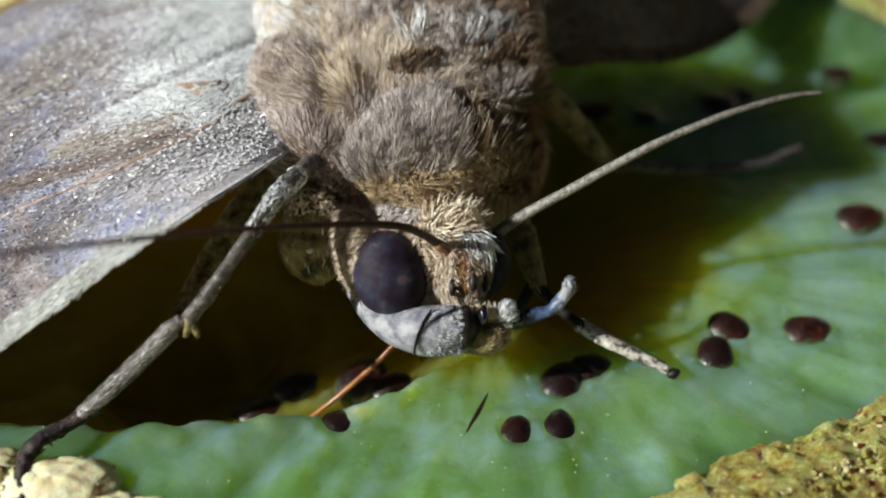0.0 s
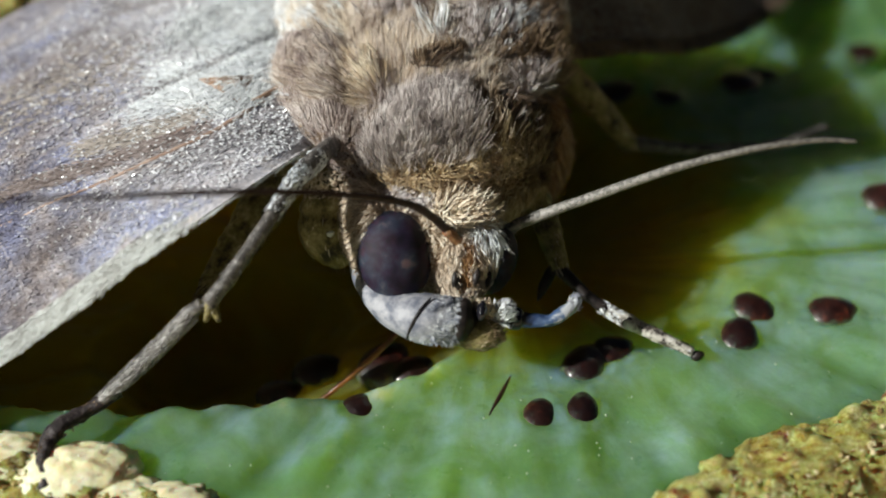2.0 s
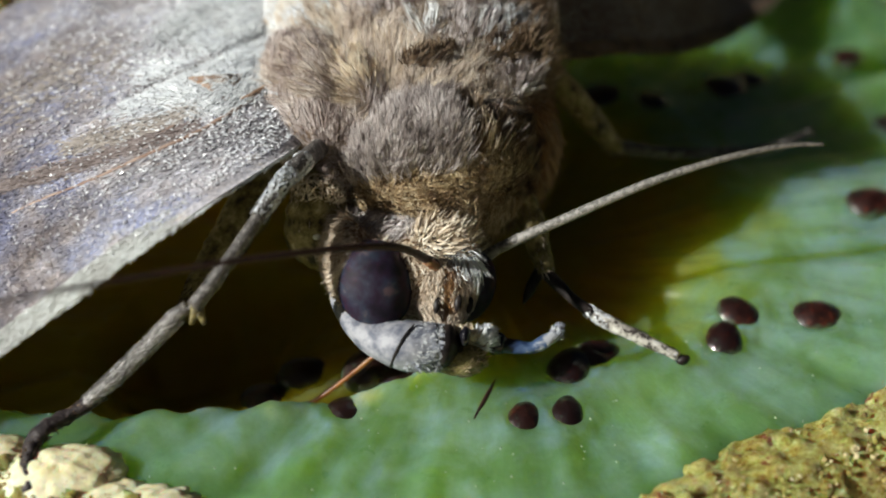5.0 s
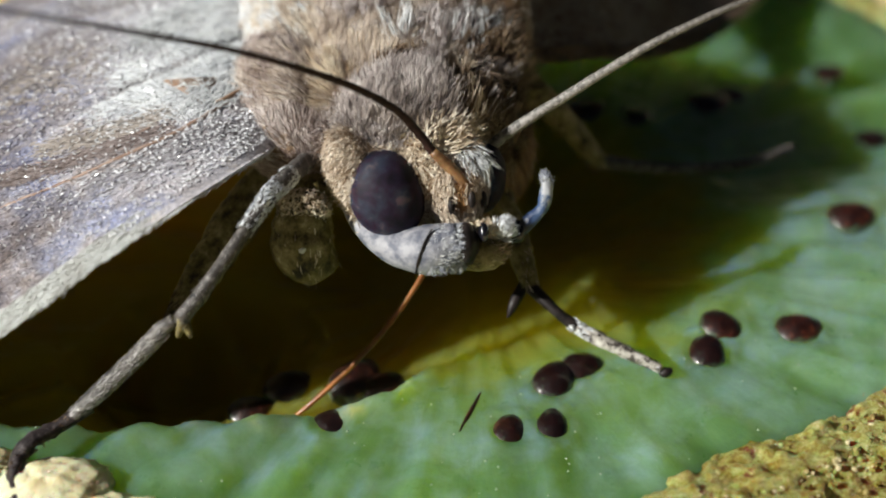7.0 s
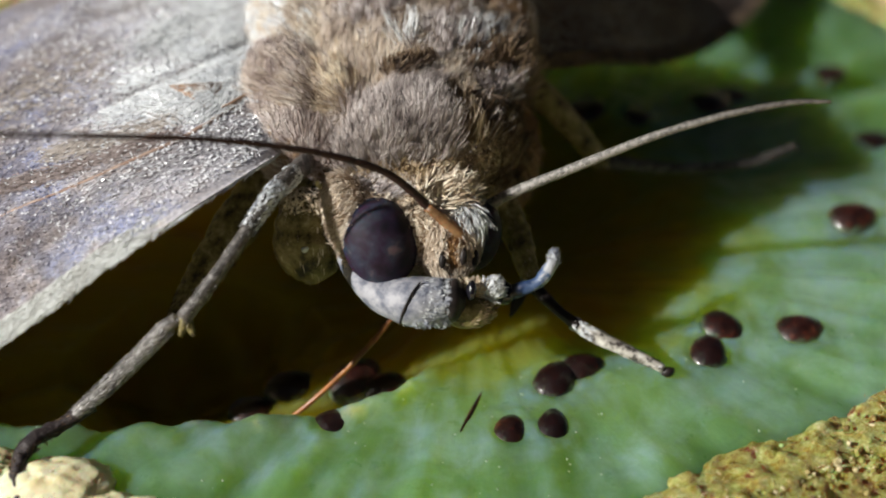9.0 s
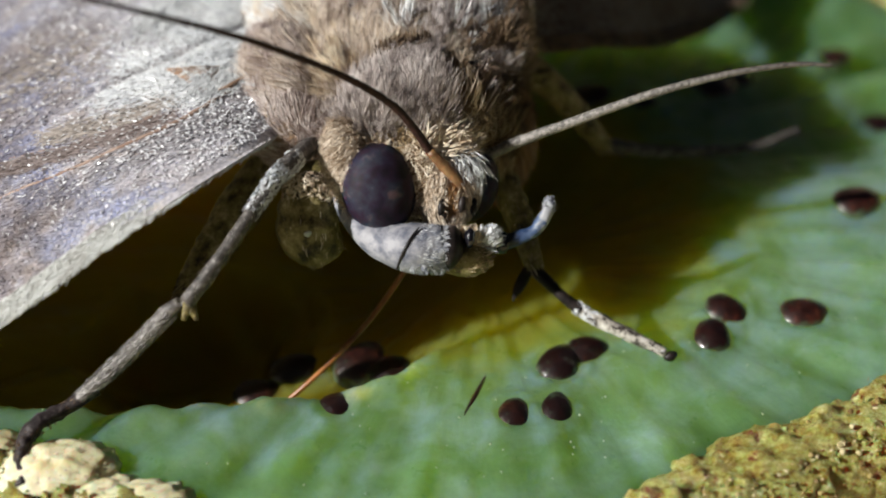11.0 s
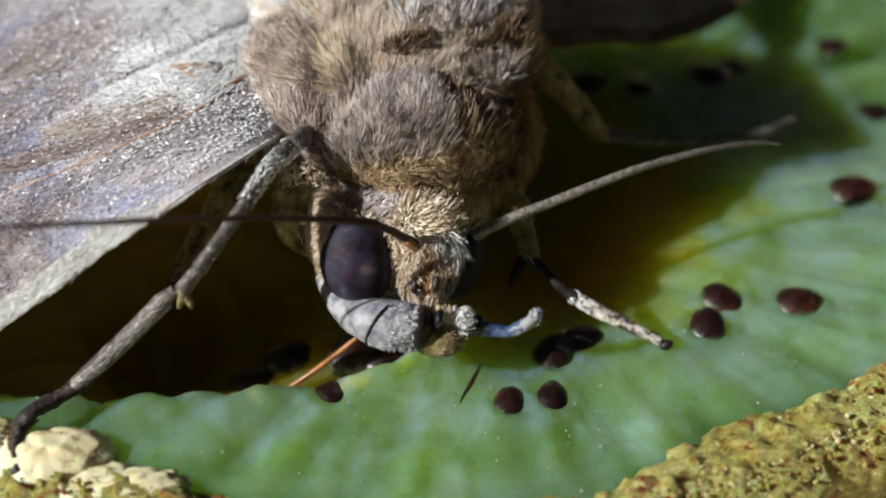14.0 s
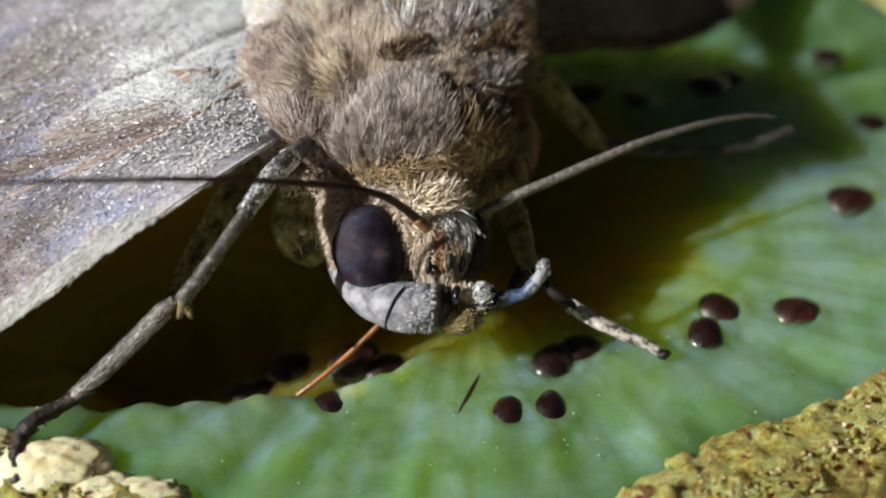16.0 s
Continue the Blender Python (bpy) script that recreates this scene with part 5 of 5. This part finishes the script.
build_table()
kiwi = build_kiwi()
build_thorax()
collar = build_collar()
build_wings()
head = build_head()
left_antenna = build_antenna("antenna", [(1.6, -0.3, 0.1), (1.1, -0.16, 0.32), (0.56, 0.02, 0.36), (-0.39, 0.32, 0.2), (-1.4, 0.72, 0.08), (-2.9, 1.08, 0.0), (-5.6, 0.98, 0.0), (-9.6, 0.25, 0.0), (-13.5, -0.85, 0.0), (-17.3, -2.0, 0.0), (-20.9, -3.2, 0.0)], 0.22, M_ANT_BROWN, "long dark brown thread-like antenna")
part("scape", tube([(1.75, -0.45, 0.85), (1.2, -0.22, 0.90), (0.5, 0.04, 0.64), (-0.4, 0.30, 0.26)], [0.20, 0.26, 0.25, 0.19], 16, 12, 0.12), M_SCAPE, left_antenna, "amber-brown base joint")
right_antenna = build_antenna("antenna", [(-0.3, -0.1, 0), (0.9, 0.05, 0), (3.4, 0.16, 0), (7.2, 0.28, 0), (10.2, 0.1, -0.1), (12.6, -0.3, -0.3), (14.0, -0.8, -0.5)], 0.25, M_ANT_GREY, "long grey ringed thread-like antenna")
head.scale = (1.03, 1.03, 1.03)
legs = build_legs()
proboscis = build_proboscis()


def motions():
    walk(moth, [
        (0, pose(-0.00150, 0.00150, 0.02000, 0.00, -0.00, 32.00)),
        (0.5, pose(-0.00138, 0.00119, 0.01969, 0.00, -0.00, 32.00)),
        (1, pose(-0.00125, 0.00112, 0.01962, 0.00, -0.00, 32.00)),
        (1.5, pose(-0.00125, 0.00091, 0.01941, 0.00, -0.00, 32.00)),
        (2, pose(-0.00136, 0.00111, 0.01961, 0.00, -0.00, 32.00)),
        (2.5, pose(-0.00160, 0.00127, 0.01977, 0.00, -0.00, 32.00)),
        (3, pose(-0.00155, 0.00152, 0.02002, 0.00, -0.00, 32.00)),
        (3.5, pose(-0.00144, 0.00159, 0.02009, 0.00, -0.00, 32.00)),
        (6, pose(-0.00119, 0.00103, 0.01953, 0.00, -0.00, 32.00)),
        (6.5, pose(-0.00141, 0.00120, 0.01970, 0.00, -0.00, 32.00)),
        (7, pose(-0.00174, 0.00160, 0.02010, 0.00, -0.00, 32.00)),
        (7.5, pose(-0.00168, 0.00170, 0.02020, 0.00, -0.00, 32.00)),
        (8, pose(-0.00152, 0.00162, 0.02012, 0.00, -0.00, 32.00)),
        (8.5, pose(-0.00151, 0.00143, 0.01993, 0.00, -0.00, 32.00)),
        (11, pose(-0.00189, 0.00144, 0.01994, 0.00, -0.00, 32.00)),
        (11.5, pose(-0.00165, 0.00172, 0.02022, 0.00, -0.00, 32.00)),
        (12, pose(-0.00167, 0.00164, 0.02014, 0.00, -0.00, 32.00)),
        (12.5, pose(-0.00152, 0.00139, 0.01989, 0.00, -0.00, 32.00)),
        (13, pose(-0.00145, 0.00122, 0.01972, 0.00, -0.00, 32.00)),
        (13.5, pose(-0.00149, 0.00121, 0.01971, 0.00, -0.00, 32.00)),
        (14, pose(-0.00147, 0.00117, 0.01967, 0.00, -0.00, 32.00)),
        (14.5, pose(-0.00141, 0.00119, 0.01969, 0.00, -0.00, 32.00)),
        (15, pose(-0.00139, 0.00111, 0.01961, 0.00, -0.00, 32.00)),
        (15.5, pose(-0.00149, 0.00110, 0.01960, 0.00, -0.00, 32.00)),
        (16, pose(-0.00160, 0.00134, 0.01984, 0.00, -0.00, 32.00))])
    walk(head, [
        (0, pose(-0.00274, -0.00657, 0.00420, 45.00, -0.00, -32.00)),
        (0.5, pose(-0.00325, -0.00656, 0.00405, 40.88, 5.18, -34.01)),
        (1, pose(-0.00377, -0.00641, 0.00358, 40.68, 8.74, -36.13)),
        (1.5, pose(-0.00409, -0.00616, 0.00379, 42.76, 7.65, -38.81)),
        (2, pose(-0.00336, -0.00603, 0.00454, 45.68, 6.35, -38.22)),
        (2.5, pose(-0.00213, -0.00534, 0.00583, 47.14, 5.81, -37.22)),
        (3, pose(-0.00243, -0.00603, 0.00496, 49.24, 0.96, -33.94)),
        (3.5, pose(-0.00320, -0.00637, 0.00415, 48.14, 4.01, -32.28)),
        (6, pose(-0.00410, -0.00641, 0.00348, 41.24, 7.41, -37.17)),
        (6.5, pose(-0.00297, -0.00627, 0.00473, 43.05, 5.33, -32.01)),
        (7, pose(-0.00129, -0.00506, 0.00691, 51.96, -0.68, -28.94)),
        (7.5, pose(-0.00116, -0.00507, 0.00651, 50.67, 2.15, -31.92)),
        (8, pose(-0.00171, -0.00560, 0.00550, 48.37, 3.92, -28.67)),
        (8.5, pose(-0.00243, -0.00592, 0.00521, 50.71, 2.33, -33.62)),
        (11, pose(-0.00171, -0.00493, 0.00634, 48.61, 6.39, -33.24)),
        (11.5, pose(-0.00184, -0.00575, 0.00557, 48.18, 0.68, -30.63)),
        (12, pose(-0.00240, -0.00592, 0.00505, 46.51, 2.15, -28.45)),
        (12.5, pose(-0.00348, -0.00645, 0.00419, 49.37, 1.78, -37.98)),
        (13, pose(-0.00366, -0.00627, 0.00395, 45.88, 3.79, -37.36)),
        (13.5, pose(-0.00331, -0.00644, 0.00420, 43.10, 2.95, -34.27)),
        (14, pose(-0.00389, -0.00640, 0.00403, 47.97, 3.55, -42.35)),
        (14.5, pose(-0.00403, -0.00653, 0.00377, 45.51, 5.68, -38.93)),
        (15, pose(-0.00390, -0.00649, 0.00374, 42.35, 7.65, -36.45)),
        (15.5, pose(-0.00297, -0.00601, 0.00455, 46.16, 5.90, -34.95)),
        (16, pose(-0.00296, -0.00611, 0.00452, 45.15, 0.48, -37.39))])
    walk(left_antenna, [
        (0, pose(0.00010, 0.00118, 0.00093, 60.00, 42.00, -2.60)),
        (0.5, pose(0.00010, 0.00118, 0.00093, 36.50, 42.00, -7.70)),
        (1, pose(0.00010, 0.00118, 0.00093, 34.00, 42.00, -4.24)),
        (1.5, pose(0.00010, 0.00118, 0.00093, 54.00, 42.00, 0.99)),
        (2, pose(0.00010, 0.00118, 0.00093, 43.50, 42.00, -2.42)),
        (2.5, pose(0.00010, 0.00118, 0.00093, 0.00, 30.00, -20.70)),
        (3, pose(0.00010, 0.00118, 0.00093, 52.50, 42.00, -7.48)),
        (3.5, pose(0.00010, 0.00118, 0.00093, 60.00, 42.00, -2.89)),
        (6, pose(0.00010, 0.00118, 0.00093, 60.00, 42.00, 11.83)),
        (6.5, pose(0.00010, 0.00118, 0.00093, 36.00, 42.00, -9.09)),
        (7, pose(0.00010, 0.00118, 0.00093, 0.00, 30.00, -31.20)),
        (7.5, pose(0.00010, 0.00118, 0.00093, 0.00, 30.00, -22.66)),
        (8, pose(0.00010, 0.00118, 0.00093, 60.00, 42.00, -5.63)),
        (8.5, pose(0.00010, 0.00118, 0.00093, 22.50, 30.00, -12.69)),
        (11, pose(0.00010, 0.00118, 0.00093, 0.00, 30.00, -25.50)),
        (11.5, pose(0.00010, 0.00118, 0.00093, 38.50, 42.00, -12.75)),
        (12, pose(0.00010, 0.00118, 0.00093, 57.00, 42.00, -9.54)),
        (12.5, pose(0.00010, 0.00118, 0.00093, 60.00, 42.00, 3.37)),
        (13, pose(0.00010, 0.00118, 0.00093, 60.00, 42.00, -1.54)),
        (13.5, pose(0.00010, 0.00118, 0.00093, 60.00, 42.00, -3.71)),
        (14, pose(0.00010, 0.00118, 0.00093, 60.00, 42.00, 2.10)),
        (14.5, pose(0.00010, 0.00118, 0.00093, 60.00, 42.00, 1.50)),
        (15, pose(0.00010, 0.00118, 0.00093, 60.00, 42.00, 3.30)),
        (15.5, pose(0.00010, 0.00118, 0.00093, 42.00, 42.00, -5.32)),
        (16, pose(0.00010, 0.00118, 0.00093, 48.50, 42.00, -6.16))])
    walk(right_antenna, [
        (0, pose(0.00274, 0.00177, -0.00062, 0.00, -22.00, 26.50)),
        (0.5, pose(0.00274, 0.00177, -0.00062, 0.00, -22.00, 23.20)),
        (1, pose(0.00274, 0.00177, -0.00062, 0.00, -22.00, 24.76)),
        (1.5, pose(0.00274, 0.00177, -0.00062, 0.00, -22.00, 25.99)),
        (2, pose(0.00274, 0.00177, -0.00062, 0.00, -22.00, 26.28)),
        (2.5, pose(0.00274, 0.00177, -0.00062, 0.00, -22.00, 25.30)),
        (3, pose(0.00274, 0.00177, -0.00062, 0.00, -22.00, 29.72)),
        (3.5, pose(0.00274, 0.00177, -0.00062, 0.00, -22.00, 29.41)),
        (6, pose(0.00274, 0.00177, -0.00062, 0.00, -22.00, 27.33)),
        (6.5, pose(0.00274, 0.00177, -0.00062, 0.00, -22.00, 22.21)),
        (7, pose(0.00274, 0.00177, -0.00062, 0.00, -22.00, 28.66)),
        (7.5, pose(0.00274, 0.00177, -0.00062, 0.00, -22.00, 34.14)),
        (8, pose(0.00274, 0.00177, -0.00062, 0.00, -22.00, 34.47)),
        (8.5, pose(0.00274, 0.00177, -0.00062, 0.00, -22.00, 25.91)),
        (11, pose(0.00274, 0.00177, -0.00062, 0.00, -22.00, 23.90)),
        (11.5, pose(0.00274, 0.00177, -0.00062, 0.00, -18.00, 32.45)),
        (12, pose(0.00274, 0.00177, -0.00062, 0.00, -3.00, 26.66)),
        (12.5, pose(0.00274, 0.00177, -0.00062, 0.00, 15.00, 21.27)),
        (13, pose(0.00274, 0.00177, -0.00062, 0.00, 15.00, 22.36)),
        (13.5, pose(0.00274, 0.00177, -0.00062, 0.00, 15.00, 23.39)),
        (14, pose(0.00274, 0.00177, -0.00062, 0.00, 15.00, 28.80)),
        (14.5, pose(0.00274, 0.00177, -0.00062, 0.00, 15.00, 26.20)),
        (15, pose(0.00274, 0.00177, -0.00062, 0.00, 15.00, 24.20)),
        (15.5, pose(0.00274, 0.00177, -0.00062, 0.00, 15.00, 22.88)),
        (16, pose(0.00274, 0.00177, -0.00062, 0.00, 15.00, 25.74))])
    walk(palp_tip, [
        (0, pose(0.00335, -0.00190, 0.00075, 0.00, -0.00, -0.00)),
        (0.5, pose(0.00335, -0.00190, 0.00075, 0.00, -0.00, -10.00)),
        (1, pose(0.00335, -0.00190, 0.00075, 0.00, -0.00, -12.62)),
        (1.5, pose(0.00335, -0.00190, 0.00075, 0.00, -0.00, -11.88)),
        (2, pose(0.00335, -0.00190, 0.00075, 0.00, -0.00, -7.67)),
        (2.5, pose(0.00335, -0.00190, 0.00075, 0.00, -0.00, 6.68)),
        (3, pose(0.00335, -0.00190, 0.00075, 0.00, -0.00, 8.21)),
        (3.5, pose(0.00335, -0.00190, 0.00075, 0.00, -0.00, 6.87)),
        (6, pose(0.00335, -0.00190, 0.00075, 0.00, -0.00, -22.70)),
        (6.5, pose(0.00335, -0.00190, 0.00075, 0.00, -0.00, -2.77)),
        (7, pose(0.00335, -0.00190, 0.00075, 0.00, -0.00, 27.48)),
        (7.5, pose(0.00335, -0.00190, 0.00075, 0.00, -0.00, 22.92)),
        (8, pose(0.00335, -0.00190, 0.00075, 0.00, -0.00, 12.34)),
        (8.5, pose(0.00335, -0.00190, 0.00075, 0.00, -0.00, 8.69)),
        (11, pose(0.00335, -0.00190, 0.00075, 0.00, -0.00, 12.30)),
        (11.5, pose(0.00335, -0.00190, 0.00075, 0.00, -0.00, 16.73)),
        (12, pose(0.00335, -0.00190, 0.00075, 0.00, -0.00, 8.44)),
        (12.5, pose(0.00335, -0.00190, 0.00075, 0.00, -0.00, -4.78)),
        (13, pose(0.00335, -0.00190, 0.00075, 0.00, -0.00, -7.12)),
        (13.5, pose(0.00335, -0.00190, 0.00075, 0.00, -0.00, -5.79)),
        (14, pose(0.00335, -0.00190, 0.00075, 0.00, -0.00, -12.18)),
        (14.5, pose(0.00335, -0.00190, 0.00075, 0.00, -0.00, -19.66)),
        (15, pose(0.00335, -0.00190, 0.00075, 0.00, -0.00, -21.90)),
        (15.5, pose(0.00335, -0.00190, 0.00075, 0.00, -0.00, 0.77)),
        (16, pose(0.00335, -0.00190, 0.00075, 0.00, -0.00, 4.49))])
    walk(collar, [
        (0, pose(-0.00000, -0.00000, -0.00000, 0.00, -0.00, 0.00)),
        (0.5, pose(-0.00018, 0.00000, -0.00005, 0.00, -0.00, 0.00)),
        (1, pose(-0.00036, 0.00006, -0.00022, 0.00, -0.00, 0.00)),
        (1.5, pose(-0.00047, 0.00014, -0.00015, 0.00, -0.00, 0.00)),
        (2, pose(-0.00022, 0.00019, 0.00012, 0.00, -0.00, 0.00)),
        (2.5, pose(0.00021, 0.00043, 0.00057, 0.00, -0.00, 0.00)),
        (3, pose(0.00011, 0.00019, 0.00027, 0.00, -0.00, 0.00)),
        (3.5, pose(-0.00016, 0.00007, -0.00002, 0.00, -0.00, 0.00)),
        (6, pose(-0.00048, 0.00006, -0.00025, 0.00, -0.00, 0.00)),
        (6.5, pose(-0.00008, 0.00011, 0.00019, 0.00, -0.00, 0.00)),
        (7, pose(0.00051, 0.00053, 0.00095, 0.00, -0.00, 0.00)),
        (7.5, pose(0.00055, 0.00053, 0.00081, 0.00, -0.00, 0.00)),
        (8, pose(0.00036, 0.00034, 0.00046, 0.00, -0.00, 0.00)),
        (8.5, pose(0.00011, 0.00023, 0.00035, 0.00, -0.00, 0.00)),
        (11, pose(0.00036, 0.00058, 0.00075, 0.00, -0.00, 0.00)),
        (11.5, pose(0.00031, 0.00029, 0.00048, 0.00, -0.00, 0.00)),
        (12, pose(0.00012, 0.00023, 0.00030, 0.00, -0.00, 0.00)),
        (12.5, pose(-0.00026, 0.00004, -0.00000, 0.00, -0.00, 0.00)),
        (13, pose(-0.00033, 0.00011, -0.00009, 0.00, -0.00, 0.00)),
        (13.5, pose(-0.00020, 0.00005, -0.00000, 0.00, -0.00, 0.00)),
        (14, pose(-0.00040, 0.00006, -0.00006, 0.00, -0.00, 0.00)),
        (14.5, pose(-0.00045, 0.00002, -0.00015, 0.00, -0.00, 0.00)),
        (15, pose(-0.00041, 0.00003, -0.00016, 0.00, -0.00, 0.00)),
        (15.5, pose(-0.00008, 0.00020, 0.00012, 0.00, -0.00, 0.00)),
        (16, pose(-0.00008, 0.00016, 0.00011, 0.00, -0.00, 0.00))])
    walk(proboscis, [
        (0, pose(-0.00821, -0.00679, -0.00081, 37.14, -37.66, -1.83)),
        (0.5, pose(-0.00851, -0.00635, -0.00046, 38.51, -38.24, -4.29)),
        (1, pose(-0.00888, -0.00604, -0.00050, 40.70, -36.70, -10.29)),
        (1.5, pose(-0.00908, -0.00575, -0.00062, 39.00, -36.38, -5.97)),
        (2, pose(-0.00895, -0.00588, -0.00083, 37.33, -35.65, -2.04)),
        (2.5, pose(-0.00889, -0.00610, -0.00093, 35.52, -36.39, 2.77)),
        (3, pose(-0.00887, -0.00645, -0.00103, 37.37, -33.69, -3.03)),
        (3.5, pose(-0.00877, -0.00643, -0.00121, 38.09, -34.55, -4.78)),
        (6, pose(-0.00894, -0.00576, -0.00083, 39.51, -37.03, -7.14)),
        (6.5, pose(-0.00863, -0.00614, -0.00065, 37.94, -37.14, -3.10)),
        (7, pose(-0.00858, -0.00676, -0.00096, 35.42, -35.73, 2.27)),
        (7.5, pose(-0.00808, -0.00703, -0.00092, 35.00, -36.22, 2.66)),
        (8, pose(-0.00826, -0.00672, -0.00098, 35.02, -36.35, 2.84)),
        (8.5, pose(-0.00859, -0.00645, -0.00083, 36.47, -37.30, 0.34)),
        (11, pose(-0.00910, -0.00652, -0.00078, 35.50, -35.76, 3.04)),
        (11.5, pose(-0.00919, -0.00675, -0.00118, 35.72, -34.88, 1.67)),
        (12, pose(-0.00892, -0.00677, -0.00103, 36.28, -35.16, 0.20)),
        (12.5, pose(-0.00897, -0.00637, -0.00085, 38.53, -34.98, -5.40)),
        (13, pose(-0.00904, -0.00608, -0.00066, 39.24, -35.41, -6.72)),
        (13.5, pose(-0.00894, -0.00620, -0.00068, 38.36, -35.81, -4.54)),
        (14, pose(-0.00901, -0.00620, -0.00058, 39.22, -35.79, -6.73)),
        (14.5, pose(-0.00914, -0.00614, -0.00069, 39.76, -35.12, -8.54)),
        (15, pose(-0.00910, -0.00603, -0.00053, 40.22, -35.33, -9.50)),
        (15.5, pose(-0.00904, -0.00623, -0.00048, 37.16, -35.51, -1.63)),
        (16, pose(-0.00894, -0.00665, -0.00059, 37.50, -35.75, -2.66))])
    planted = [
        (0, pose(-0.00000, -0.00000, -0.00000, 0.00, -0.00, 0.00)),
        (0.5, pose(0.00007, 0.00033, 0.00031, 0.00, -0.00, 0.00)),
        (1, pose(-0.00001, 0.00045, 0.00038, 0.00, -0.00, 0.00)),
        (1.5, pose(0.00010, 0.00063, 0.00059, 0.00, -0.00, 0.00)),
        (2, pose(0.00008, 0.00040, 0.00039, 0.00, -0.00, 0.00)),
        (2.5, pose(0.00021, 0.00014, 0.00023, 0.00, -0.00, 0.00)),
        (3, pose(0.00003, -0.00004, -0.00002, 0.00, -0.00, 0.00)),
        (3.5, pose(-0.00009, -0.00004, -0.00009, 0.00, -0.00, 0.00)),
        (6, pose(-0.00001, 0.00056, 0.00047, 0.00, -0.00, 0.00)),
        (6.5, pose(0.00008, 0.00030, 0.00030, 0.00, -0.00, 0.00)),
        (7, pose(0.00015, -0.00021, -0.00010, 0.00, -0.00, 0.00)),
        (7.5, pose(0.00005, -0.00026, -0.00020, 0.00, -0.00, 0.00)),
        (8, pose(-0.00005, -0.00012, -0.00012, 0.00, -0.00, 0.00)),
        (8.5, pose(0.00004, 0.00005, 0.00007, 0.00, -0.00, 0.00)),
        (11, pose(0.00036, -0.00015, 0.00006, 0.00, -0.00, 0.00)),
        (11.5, pose(0.00001, -0.00026, -0.00022, 0.00, -0.00, 0.00)),
        (12, pose(0.00007, -0.00021, -0.00014, 0.00, -0.00, 0.00)),
        (12.5, pose(0.00007, 0.00008, 0.00011, 0.00, -0.00, 0.00)),
        (13, pose(0.00010, 0.00027, 0.00028, 0.00, -0.00, 0.00)),
        (13.5, pose(0.00015, 0.00025, 0.00029, 0.00, -0.00, 0.00)),
        (14, pose(0.00015, 0.00029, 0.00033, 0.00, -0.00, 0.00)),
        (14.5, pose(0.00009, 0.00032, 0.00031, 0.00, -0.00, 0.00)),
        (15, pose(0.00011, 0.00039, 0.00039, 0.00, -0.00, 0.00)),
        (15.5, pose(0.00021, 0.00035, 0.00040, 0.00, -0.00, 0.00)),
        (16, pose(0.00017, 0.00008, 0.00016, 0.00, -0.00, 0.00))]
    for leg in legs:
        walk(leg, planted)


motions()
